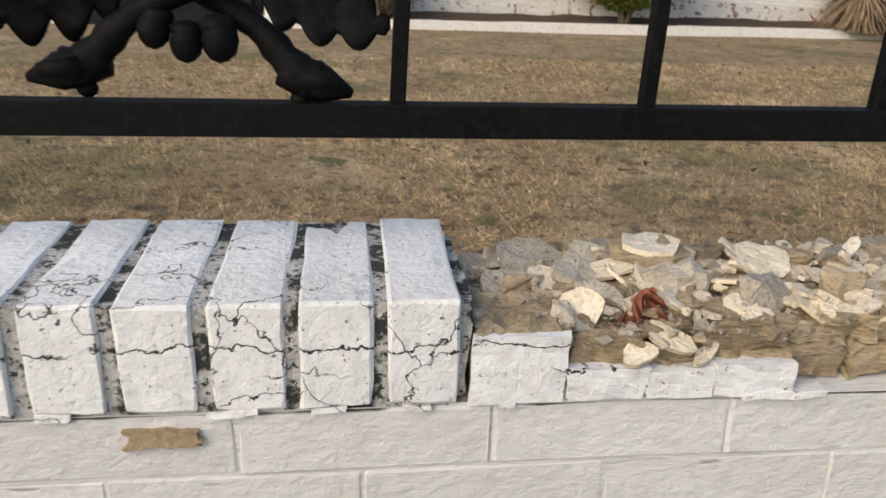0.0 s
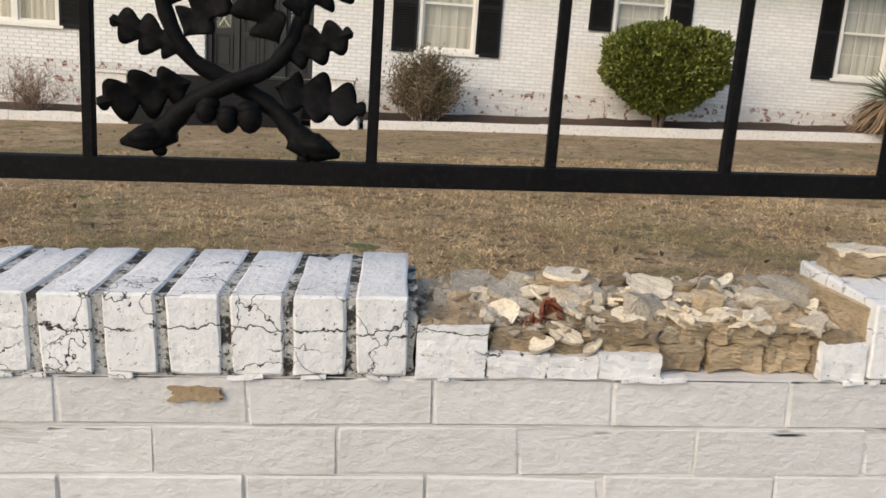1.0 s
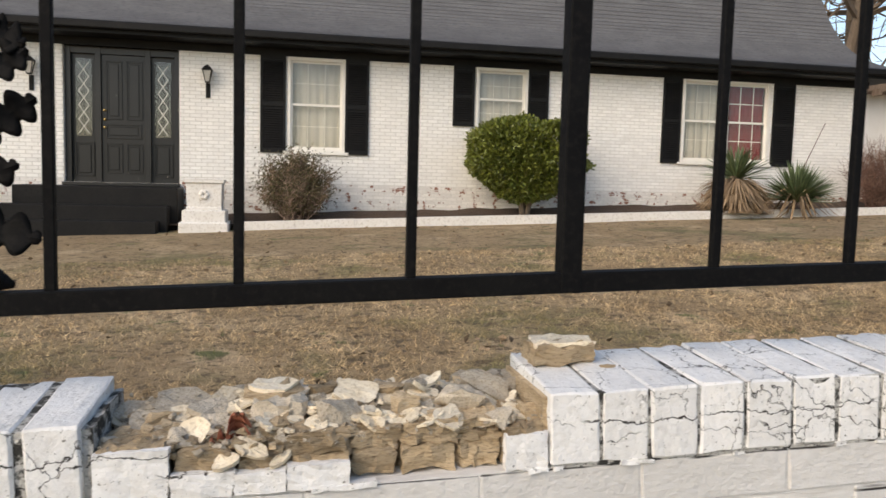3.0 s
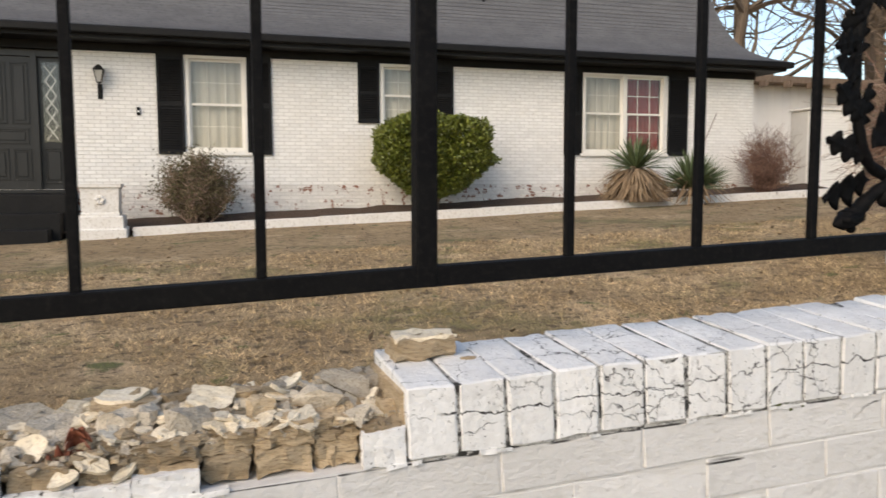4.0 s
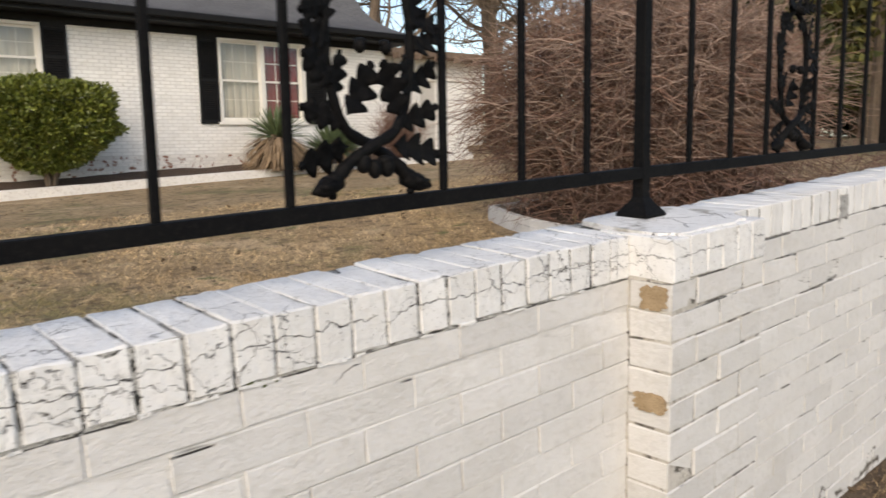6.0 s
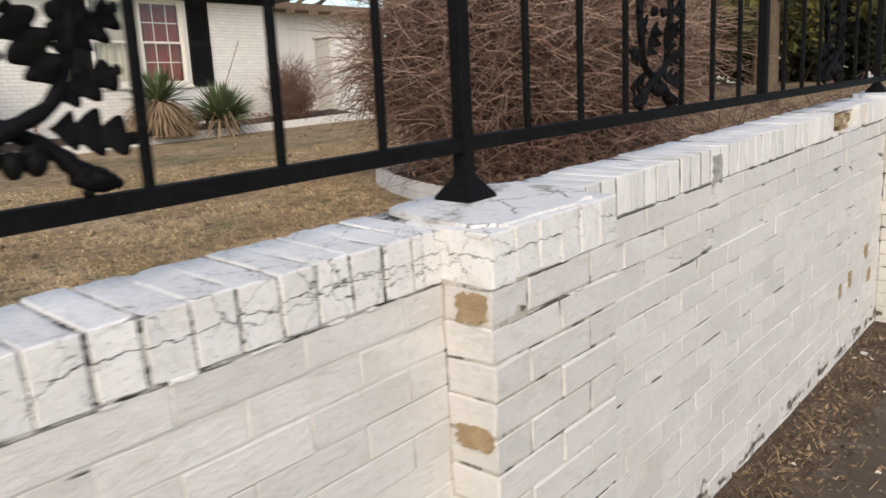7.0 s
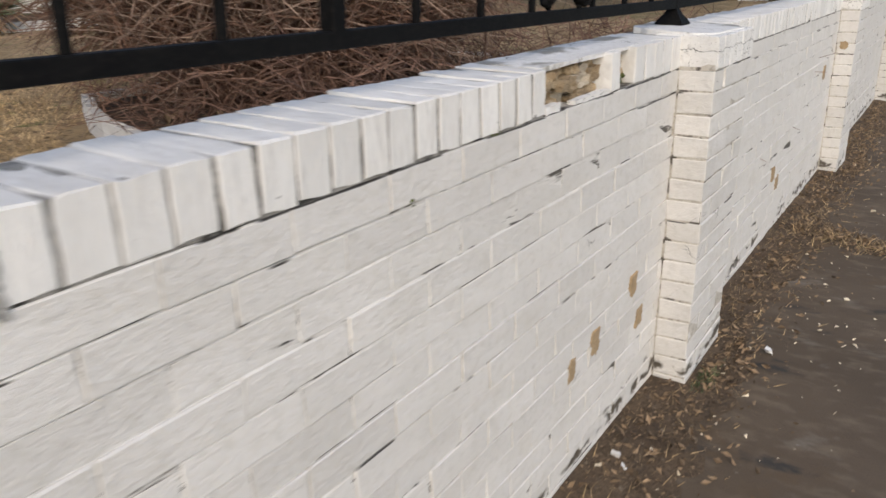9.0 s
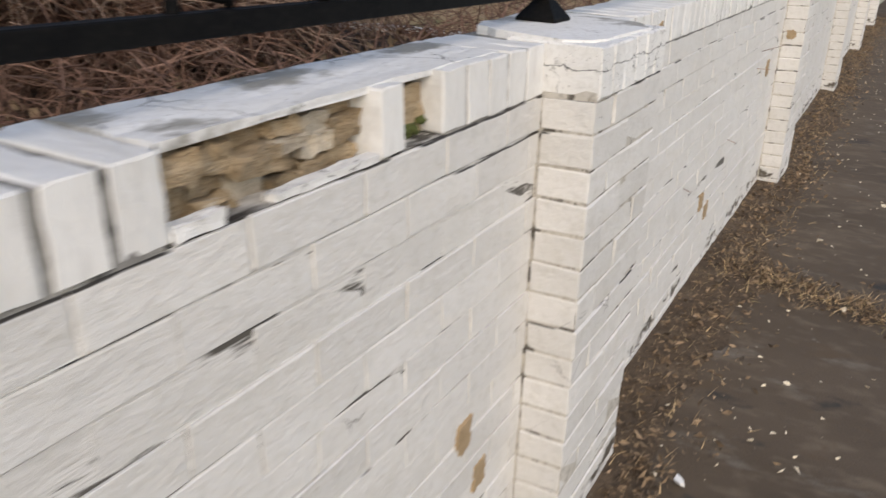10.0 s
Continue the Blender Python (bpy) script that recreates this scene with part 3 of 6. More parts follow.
def ornament_meshes():
    """The cast oak wreath between two bars: crossed boughs with sawn ends, leaves and acorns. Centred on x, standing on z = 0."""
    half = [(-0.103, 0, 0.022), (-0.082, 0, 0.036), (-0.052, -0.006, 0.066), (0.0, -0.010, 0.096), (0.052, -0.006, 0.122), (0.082, 0, 0.175), (0.096, 0, 0.25), (0.092, 0, 0.35),
            (0.062, 0, 0.425), (0.0, 0.008, 0.475), (-0.058, 0, 0.53), (-0.084, 0, 0.60), (-0.062, 0, 0.68), (-0.015, 0, 0.735)]
    rad = [0.0195, 0.0155, 0.0118, 0.0115, 0.0105, 0.0098, 0.010, 0.0095, 0.009, 0.0085, 0.0085, 0.008, 0.007, 0.005]
    out = []
    for sx in (1, -1):
        bm = bmesh.new()
        pts = [Vector((p[0] * sx, p[1] * sx, p[2])) for p in half]
        fine = smooth_path(pts, 4)
        r = []
        for i in range(len(fine)):
            t = i / 4
            a = int(min(t, len(rad) - 2))
            r.append((rad[a] + (rad[a + 1] - rad[a]) * (t - a)) * (1 + 0.10 * math.sin(i * 2.3)))
        tube(bm, fine, r, 9)
        # the flared, obliquely sawn end
        end = pts[0]
        tube(bm, [end + Vector((0.030 * sx, 0, 0.010)), end + Vector((0.008 * sx, 0, 0.003)), end + Vector((-0.010 * sx, -0.004, -0.002)), end + Vector((-0.034 * sx, -0.008, -0.008))], [0.015, 0.0185, 0.017, 0.004], 7)
        tube(bm, [end + Vector((0.012 * sx, -0.012, 0.004)), end + Vector((-0.022 * sx, -0.016, 0.0))], [0.010, 0.006], 6)
        blob(bm, end + Vector((0.012 * sx, 0, -0.016)), 0.008, (1.2, 1, 1))
        out.append(("bough", bm))
    # x, z, angle, length, width; the mirror image stands on the other bough
    leaf_rows = [(0.052, 0.094, -12, 0.108, 0.058), (0.060, 0.132, 22, 0.088, 0.046), (0.058, 0.148, 118, 0.104, 0.058), (0.090, 0.200, 38, 0.082, 0.050), (0.082, 0.180, 100, 0.075, 0.046),
                 (0.098, 0.270, 30, 0.066, 0.048), (0.094, 0.300, 78, 0.080, 0.048), (0.095, 0.335, -14, 0.060, 0.046), (0.088, 0.375, 62, 0.074, 0.052),
                 (0.070, 0.410, 178, 0.060, 0.046), (0.045, 0.450, 75, 0.070, 0.048), (0.020, 0.470, 10, 0.074, 0.048), (0.055, 0.530, 5, 0.060, 0.046), (0.080, 0.580, 40, 0.070, 0.048),
                 (0.085, 0.620, 140, 0.070, 0.048), (0.065, 0.680, 60, 0.070, 0.048), (0.030, 0.720, 95, 0.070, 0.048)]
    r = random.Random(5)
    for x, z, ang, ln, wd in leaf_rows:
        for sx in (1, -1):
            a = radians(ang + r.uniform(-5, 5))
            d = Vector((math.cos(a) * sx, r.uniform(-0.25, 0.05), math.sin(a)))
            bm = bmesh.new()
            oak_leaf(bm, (x * sx, r.uniform(-0.012, 0.004), z), d, ln * 1.10, wd * 1.02, r.uniform(0.10, 0.26), (r.uniform(-0.35, 0.35), -1, r.uniform(-0.3, 0.3)))
            out.append(("leaf", bm))
    for x, z, q in ((-0.030, 0.060, 1), (-0.004, 0.050, 1), (0.024, 0.054, 1.15), (-0.014, 0.465, 0.9), (0.016, 0.46, 0.9), (0.03, 0.27, 0.8), (-0.03, 0.27, 0.8)):
        bm = bmesh.new()
        blob(bm, (x, -0.012, z), 0.0155 * q, (0.9, 0.95, 1.1))
        blob(bm, (x * 0.9, -0.010, z + 0.010 * q), 0.0135 * q, (1.05, 1.05, 0.7))
        out.append(("acorn", bm))
    return [(n, mesh_of(bm, M_IRON, n, True)) for n, bm in out]


ORNAMENT = ornament_meshes()
BAR = mesh_of(boxed(-0.0070, 0.0070, -0.0070, 0.0070, 0, FENCE_H, bevel=0.0012), M_IRON, "bar")
POST = mesh_of(boxed(-0.0160, 0.0160, -0.0160, 0.0160, -0.03, FENCE_H + 0.06, bevel=0.002), M_IRON, "post")


def foot_mesh():
    bm = bmesh.new()
    tube(bm, [(0, 0, 0.003), (0, 0, 0.012), (0, 0, 0.022), (0, 0, 0.042), (0, 0, 0.056), (0, 0, 0.15)], [0.066, 0.066, 0.056, 0.034, 0.023, 0.0225], 4)
    return mesh_of(bm, M_IRON, "foot")


FOOT = foot_mesh()
X_POST = 2.474 - 3 * PANEL
for k in range(13):
    x0 = X_POST + k * PANEL
    f = thing("iron_fence_panel", "black wrought iron fence panel with cast oak-leaf wreath on the wall", "fence", "panels of the iron fence")
    z0 = fence_z(x0)
    for lo, name in ((-0.030, "bottom_rail"), (FENCE_H - 0.03, "top_rail")):
        bm = bmesh.new()
        box(bm, x0 - 0.002, x0 + PANEL - 0.002, FY - 0.0150, FY + 0.0150, lo, lo + 0.030, bevel=0.002)
        for v in bm.verts:
            v.co.z += fence_z(v.co.x)
        part(name, bm, M_IRON, f)
    for dx in (STEP, 2 * STEP, 3 * STEP, 3 * STEP + WIDE, 4 * STEP + WIDE, 5 * STEP + WIDE):
        part("bar", BAR, None, f, m=pose(x0 + dx, FY, fence_z(x0 + dx) - 0.003))
    part("post", POST, None, f, m=pose(x0, FY, z0))
    if (k - 3) % 2 == 0:
        part("foot", FOOT, None, f, "flared cast foot under the post", m=pose(x0, FY, cap_z(x0) + 0.012))
    xo = x0 + PANEL / 2
    o = part("wreath", ORNAMENT[0][1], None, f, "cast iron oak wreath with acorns", m=pose(xo, FY, fence_z(xo)))
    for n, me in ORNAMENT[1:]:
        part(n, me, None, o)

# ---- the house ----
HY = 13.84                      # its front
HX0, HX1 = -15.0, 12.55
HZ0, HZ1 = 0.2, 3.72
house = thing("house", "long white painted brick house with black shutters and grey roof", "house")
#       x0    x1    z0    z1   left shutter, right shutter
WINDOWS = [(-7.6, -6.06, 1.86, 3.60, 0.44, 0.44), (0.33, 1.39, 1.88, 3.60, 0.46, 0.44), (3.90, 4.95, 2.40, 3.60, 0.42, 0.42), (8.25, 10.25, 1.92, 3.61, 0.41, 0.50)]
DOOR = (-3.52, -1.58, 1.22, 3.60)
HOLES = [w[:4] for w in WINDOWS] + [DOOR]


def wall_slabs(x0, x1, z0, z1, y0, y1, holes):
    """The boxes of a wall round its openings."""
    out = []
    cuts = sorted({x0, x1} | {h[0] for h in holes} | {h[1] for h in holes})
    for a, b in zip(cuts, cuts[1:]):
        zs = sorted((h[2], h[3]) for h in holes if h[0] < (a + b) / 2 < h[1])
        z = z0
        for lo, hi in zs + [(z1, z1)]:
            if lo - z > 0.01:
                out.append(boxed(a, b, y0, y1, z, lo))
            z = hi
    return out


for slab in wall_slabs(HX0, HX1, HZ0, HZ1, HY + 0.012, HY + 0.25, HOLES):
    part("wall", slab, M_HOUSEJOINT, house)
end = boxed(HX1 - 0.25, HX1, HY + 0.25, HY + 9, HZ0, HZ1)
box(end, HX0, HX0 + 0.25, HY + 0.25, HY + 9, HZ0, HZ1)
box(end, HX0, HX1, HY + 9, HY + 9.25, HZ0, HZ1)
part("rear_wall", end, M_ANNEX, house)


def facade_bricks(z_from, z_to, seed):
    r = random.Random(seed)
    vs, fs = [], []
    k = 0
    z = HZ0
    while z < HZ1 - 0.03:
        k += 1
        lo, hi = z + 0.004, z + 0.0635
        z += 0.0675
        if not z_from <= lo < z_to:
            continue
        x = HX0 + (0.1 if k % 2 else 0)
        while x < HX1 - 0.02:
            segs = [(x + 0.004, min(x + 0.199, HX1 + 0.004))]
            x += 0.203
            for h in HOLES:
                if lo < h[3] and hi > h[2]:
                    segs = [s for a, b in segs for s in (((a, min(b, h[0])), (max(a, h[1]), b)) if a < h[1] and b > h[0] else ((a, b),)) if s[1] - s[0] > 0.015]
            for a, b in segs:
                y = HY + r.uniform(-0.004, 0.003)
                tilt = r.uniform(-0.003, 0.003)
                i = len(vs)
                e = 0.004
                vs += [(a, HY + 0.02, lo), (b, HY + 0.02, lo), (b, HY + 0.02, hi), (a, HY + 0.02, hi), (a + e, y + tilt, lo + e), (b - e, y - tilt, lo + e), (b - e, y - tilt * 0.5, hi - e), (a + e, y + tilt * 0.5, hi - e)]
                fs += [(i + 4, i + 5, i + 6, i + 7), (i, i + 1, i + 5, i + 4), (i + 1, i + 2, i + 6, i + 5), (i + 2, i + 3, i + 7, i + 6), (i + 3, i, i + 4, i + 7)]
    return vs, fs


for z_from, z_to, m_, nm in ((1.28, 9, M_HOUSE, "facade_brickwork"), (0, 1.28, M_HOUSEWORN, "flaking_base_brickwork")):
    part(nm, mesh_from(*facade_bricks(z_from, z_to, 3), m_, nm), None, house)["kind"] = "stuff"


def shutter(x0, x1, z0, z1):
    bm = bmesh.new()
    y = HY - 0.012
    for a, b, lo, hi in ((x0, x0 + 0.05, z0, z1), (x1 - 0.05, x1, z0, z1), (x0 + 0.05, x1 - 0.05, z0, z0 + 0.08), (x0 + 0.05, x1 - 0.05, z1 - 0.07, z1), (x0 + 0.05, x1 - 0.05, (z0 + z1) / 2 - 0.03, (z0 + z1) / 2 + 0.03)):
        box(bm, a, b, y - 0.03, y, lo, hi)
    box(bm, x0 + 0.04, x1 - 0.04, y - 0.008, y, z0 + 0.02, z1 - 0.02)
    sh = part("shutter", bm, M_BLACKTRIM, house, "black louvred shutter")
    slat = mesh_of(boxed((x0 - x1) / 2 + 0.05, (x1 - x0) / 2 - 0.05, -0.003, 0.003, -0.02, 0.02), M_BLACKTRIM, "slat")
    z = z0 + 0.09
    while z < z1 - 0.09:
        if abs(z - (z0 + z1) / 2) > 0.05:
            part("slat", slat, None, sh, m=pose((x0 + x1) / 2, y - 0.016, z, -35))
        z += 0.042


def window(x0, x1, z0, z1, units, red=False):
    w = part("window", boxed(x0 - 0.07, x1 + 0.07, HY - 0.055, HY + 0.02, z0 - 0.06, z0 - 0.002, bevel=0.006), M_TRIM, house, "white double-hung window with pale blinds behind the glass")
    bm = bmesh.new()
    f = 0.06
    for a, b, lo, hi in ((x0, x0 + f, z0, z1), (x1 - f, x1, z0, z1), (x0 + f, x1 - f, z1 - f, z1), (x0 + f, x1 - f, z0, z0 + f * 0.8)):
        box(bm, a, b, HY - 0.02, HY + 0.10, lo, hi, bevel=0.004)
    inner = (x1 - x0 - 2 * f) / units
    for u in range(1, units):
        xm = x0 + f + u * inner
        box(bm, xm - 0.05, xm + 0.05, HY - 0.015, HY + 0.10, z0 + f * 0.8, z1 - f, bevel=0.004)
    part("window_frame", bm, M_TRIM, w)
    for u in range(units):
        a, b = x0 + f + u * inner + (0.05 if u else 0), x0 + f + (u + 1) * inner - (0.05 if u < units - 1 else 0)
        zm = (z0 + z1) / 2
        for lo, hi, y in ((z0 + f * 0.8, zm + 0.02, HY + 0.035), (zm - 0.02, z1 - f, HY + 0.06)):
            s = bmesh.new()
            for p, q, l2, h2 in ((a, a + 0.035, lo, hi), (b - 0.035, b, lo, hi), (a + 0.035, b - 0.035, lo, lo + 0.04), (a + 0.035, b - 0.035, hi - 0.04, hi)):
                box(s, p, q, y - 0.012, y + 0.014, l2, h2)
            part("sash", s, M_TRIM, w)
            pane = part("pane", boxed(a + 0.03, b - 0.03, y - 0.003, y + 0.001, lo + 0.03, hi - 0.03), M_GLASS, w)
            pane.visible_shadow = False
            g = bmesh.new()
            nx, nz = 3, 2
            wid = 0.016 if (red and u == units - 1) else 0.007
            for i in range(1, nx):
                xx = a + (b - a) * i / nx
                box(g, xx - wid / 2, xx + wid / 2, y + 0.003, y + 0.009, lo + 0.035, hi - 0.035)
            for i in range(1, nz):
                zz = lo + (hi - lo) * i / nz
                box(g, a + 0.03, b - 0.03, y + 0.002, y + 0.008, zz - wid / 2, zz + wid / 2)
            part("muntins", g, M_TRIM, w)
        # what hangs behind the glass
        yb = HY + 0.13
        drape = red and u == units - 1
        vs, fs, n = [], [], 40
        for i in range(n + 1):
            xx = a + (b - a) * i / n
            yy = yb + 0.016 * math.sin(i * (1.3 if drape else 0.9)) + 0.006 * math.sin(i * 0.37)
            vs += [(xx, yy, z0), (xx, yy + 0.01, z1)]
        fs = [(2 * i, 2 * i + 2, 2 * i + 3, 2 * i + 1) for i in range(n)]
        part("curtain" if drape else "blind", mesh_from(vs, fs, M_CURTAIN if drape else M_BLIND, "curtain", True), None, w, "dark red curtain" if drape else "pale drawn blind")
    # an added sheet closes the opening; its dark colour replaces the room's shade
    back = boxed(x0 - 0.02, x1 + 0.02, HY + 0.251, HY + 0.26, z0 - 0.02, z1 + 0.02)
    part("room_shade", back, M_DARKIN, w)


for i, (x0, x1, z0, z1, sl, sr) in enumerate(WINDOWS):
    window(x0, x1, z0, z1, 2 if x1 - x0 > 1.4 else 1, red=i == 3)
    low = z0 - 0.04 if i != 2 else 2.46
    shutter(x0 - 0.03 - sl, x0 - 0.03, low, z1)
    shutter(x1 + (0.06 if i == 3 else 0.0), x1 + (0.06 if i == 3 else 0.0) + sr, low, z1)

# the recessed entrance: a panelled door between two sidelights
def panel(bm, x0, x1, z0, z1, y):
    for a, b, lo, hi in ((x0, x0 + 0.03, z0, z1), (x1 - 0.03, x1, z0, z1), (x0 + 0.03, x1 - 0.03, z0, z0 + 0.03), (x0 + 0.03, x1 - 0.03, z1 - 0.03, z1)):
        box(bm, a, b, y - 0.02, y, lo, hi, bevel=0.004)
    box(bm, x0 + 0.06, x1 - 0.06, y - 0.014, y, z0 + 0.06, z1 - 0.06, bevel=0.008)


dx0, dx1, dz0, dz1 = DOOR
ENTRY_Y = HY + 0.16
entry = part("entrance", boxed(dx0, dx1, ENTRY_Y + 0.05, ENTRY_Y + 0.09, dz0, dz1), M_WORNDOOR, house, "black panelled front door between leaded sidelights")
surround = bmesh.new()
for a, b in ((dx0 + 0.0, dx0 + 0.10), (dx0 + 0.50, dx0 + 0.60), (dx1 - 0.60, dx1 - 0.50), (dx1 - 0.10, dx1)):
    box(surround, a, b, ENTRY_Y - 0.05, ENTRY_Y + 0.05, dz0, dz1, bevel=0.005)
box(surround, dx0 + 0.1, dx1 - 0.1, ENTRY_Y - 0.04, ENTRY_Y + 0.05, dz1 - 0.12, dz1, bevel=0.005)
box(surround, dx0 - 0.02, dx1 + 0.02, HY - 0.10, ENTRY_Y + 0.05, dz0 - 0.06, dz0 - 0.002, bevel=0.008)
part("door_frame", surround, M_WORNDOOR, entry)
leaf = bmesh.new()
a, b = dx0 + 0.605, dx1 - 0.605
box(leaf, a, b, ENTRY_Y, ENTRY_Y + 0.045, dz0 + 0.01, dz1 - 0.125)
w3 = (b - a) / 2
for i in range(2):
    panel(leaf, a + 0.06 + i * (w3 - 0.02), a + w3 - 0.02 + i * (w3 - 0.02), dz0 + 1.12, dz1 - 0.22, ENTRY_Y)
    panel(leaf, a + 0.06 + i * (w3 - 0.02), a + w3 - 0.02 + i * (w3 - 0.02), dz0 + 0.16, dz0 + 0.70, ENTRY_Y)
panel(leaf, a + 0.06, b - 0.06, dz0 + 0.78, dz0 + 1.05, ENTRY_Y)
part("door", leaf, M_WORNDOOR, entry, "black front door with raised panels and scuffed paint")
knobs = bmesh.new()
for zz in (0.98, 1.12, 1.28):
    blob(knobs, (a + 0.05, ENTRY_Y - 0.03, dz0 + zz), 0.028, (1, 0.8, 1))
part("door_knobs", knobs, M_BRASS, entry, "brass locks and knob")
for sx0, sx1 in ((dx0 + 0.105, dx0 + 0.495), (dx1 - 0.495, dx1 - 0.105)):
    sl = bmesh.new()
    panel(sl, sx0 + 0.03, sx1 - 0.03, dz0 + 0.1, dz0 + 0.72, ENTRY_Y + 0.045)
    part("sidelight_panel", sl, M_WORNDOOR, entry)
    pane = part("sidelight_pane", boxed(sx0 + 0.06, sx1 - 0.06, ENTRY_Y + 0.02, ENTRY_Y + 0.024, dz0 + 0.82, dz1 - 0.2), M_GLASS, entry)
    pane.visible_shadow = False
    lead = bmesh.new()
    cx, hw, z = (sx0 + sx1) / 2, 0.085, dz0 + 0.86
    while z < dz1 - 0.4:
        for p, q in (((cx - hw, z), (cx, z + 0.125)), ((cx, z + 0.125), (cx + hw, z)), ((cx - hw, z + 0.25), (cx, z + 0.125)), ((cx, z + 0.125), (cx + hw, z + 0.25))):
            tube(lead, [(p[0], ENTRY_Y + 0.012, p[1]), (q[0], ENTRY_Y + 0.012, q[1])], 0.006, 4)
        z += 0.25
    part("lead_lattice", lead, M_TRIM, entry, "pale diamond lattice")

# eaves and the flared mansard roof
eave = boxed(HX0 - 0.5, HX1 + 0.42, HY - 0.55, HY + 9.7, 3.74, 3.80)
part("soffit", eave, M_BLACKTRIM, house)
frieze = boxed(HX0 - 0.02, HX1 + 0.02, HY - 0.03, HY + 0.2, 3.60, 3.738)
part("frieze", frieze, M_BLACKTRIM, house, "black frieze board")
gut = bmesh.new()
box(gut, HX0 - 0.52, HX1 + 0.44, HY - 0.66, HY - 0.552, 3.80, 3.93, bevel=0.02)
box(gut, HX1 + 0.422, HX1 + 0.54, HY - 0.66, HY + 9.7, 3.80, 3.93, bevel=0.02)
part("gutter", gut, M_BLACKTRIM, house, "black gutter")
prof = [(0, 0), (0.30, 0.10), (0.58, 0.26), (0.82, 0.50), (1.02, 0.85), (1.18, 1.30), (1.32, 1.85), (1.46, 2.5), (1.6, 3.2)]
fine = [Vector((p.x, p.y)) for p in (Vector((v.x, v.y, 0)) for v in smooth_path([(a, b, 0) for a, b in prof], 5))]
bm = bmesh.new()
rx0, rx1, ry0, ry1 = HX0 - 0.5, HX1 + 0.50, HY - 0.62, HY + 9.8
rings = []
for i, p in enumerate(fine):
    for lip in ((0.0, 0.010) if i % 1 == 0 else (0.0,)):
        d, z = p.x - lip, 3.935 + p.y + (0.0 if not lip else 0.0)
        rings.append([bm.verts.new(c) for c in ((rx0 + d, ry0 + d, z), (rx1 - d, ry0 + d, z), (rx1 - d, ry1 - d, z), (rx0 + d, ry1 - d, z))])
for r1, r2 in zip(rings, rings[1:]):
    for i in range(4):
        bm.faces.new((r1[i], r1[(i + 1) % 4], r2[(i + 1) % 4], r2[i]))
bm.faces.new(rings[-1])
part("roof", bm, M_SHINGLE, house, "grey shingled roof flaring at the eaves")
part("roof_vent", tube(bmesh.new(), [(6.2, HY + 0.55, 4.6), (6.2, HY + 0.55, 5.18), (6.2, HY + 0.55, 5.2), (6.2, HY + 0.55, 5.3)], [0.07, 0.07, 0.13, 0.10], 10), M_BLACKTRIM, house, "dark roof vent")


def wall_lantern(x, z):
    t = thing("wall_lantern", "dark metal coach lantern on the house wall", "wall lamp", "lanterns beside the door")
    bm = tube(bmesh.new(), [(x, HY - 0.006, z - 0.3), (x, HY - 0.06, z - 0.28), (x, HY - 0.12, z - 0.16)], 0.012, 6)
    box(bm, x - 0.04, x + 0.04, HY - 0.02, HY - 0.004, z - 0.42, z - 0.16, bevel=0.006)
    part("bracket", bm, M_BLACKTRIM, t)
    body = bmesh.new()
    tube(body, [(x, HY - 0.13, z - 0.16), (x, HY - 0.13, z - 0.14)], [0.05, 0.06], 4)
    tube(body, [(x, HY - 0.13, z + 0.06), (x, HY - 0.13, z + 0.08), (x, HY - 0.13, z + 0.13), (x, HY - 0.13, z + 0.16)], [0.12, 0.12, 0.06, 0.01], 4)
    for dx in (-1, 1):
        for dy in (-1, 1):
            tube(body, [(x + dx * 0.036, HY - 0.13 + dy * 0.036, z - 0.14), (x + dx * 0.075, HY - 0.13 + dy * 0.075, z + 0.06)], 0.008, 4)
    part("lantern_frame", body, M_BLACKTRIM, t)
    part("lantern_glass", tube(bmesh.new(), [(x, HY - 0.13, z - 0.138), (x, HY - 0.13, z + 0.058)], [0.045, 0.095], 4), M_BLIND, t, "cloudy lantern glass")


wall_lantern(-1.08, 3.2)
wall_lantern(-4.02, 3.2)
bell = thing("doorbell", "small dark doorbell plate on white brick", "doorbell")
part("plate", boxed(-0.50, -0.44, HY - 0.03, HY - 0.004, 2.52, 2.66, bevel=0.006), M_BLACKTRIM, bell)
part("button", boxed(-0.485, -0.455, HY - 0.036, HY - 0.03, 2.57, 2.60), M_LITTER, bell)
plaque = thing("wall_plaque", "round blue enamel plaque with white lines of lettering", "plaque")
part("disc", tube(bmesh.new(), [(-4.78, HY - 0.03, 2.96), (-4.78, HY - 0.006, 2.96)], 0.20, 32), M_BLUE, plaque)
for i, w in enumerate((0.16, 0.26, 0.28, 0.20, 0.12)):
    part("lettering_bar", boxed(-4.78 - w / 2, -4.78 + w / 2, HY - 0.034, HY - 0.0305, 3.06 - i * 0.05, 3.078 - i * 0.05), M_LITTER, plaque)

# front steps, planter box on its plinth, kerb and bed
stoop = thing("front_stoop", "dark painted brick front steps worn at the edges", "steps")
for i, (y, z1, x0, x1) in enumerate(((12.95, 1.16, -4.1, -1.5), (12.60, 0.86, -4.25, -1.62), (12.30, 0.62, -4.4, -1.75))):
    part("step", boxed(x0, x1, y, HY - 0.01 if i == 0 else y + 0.36, 0.2, z1, bevel=0.015), M_BLACKTRIM, stoop)


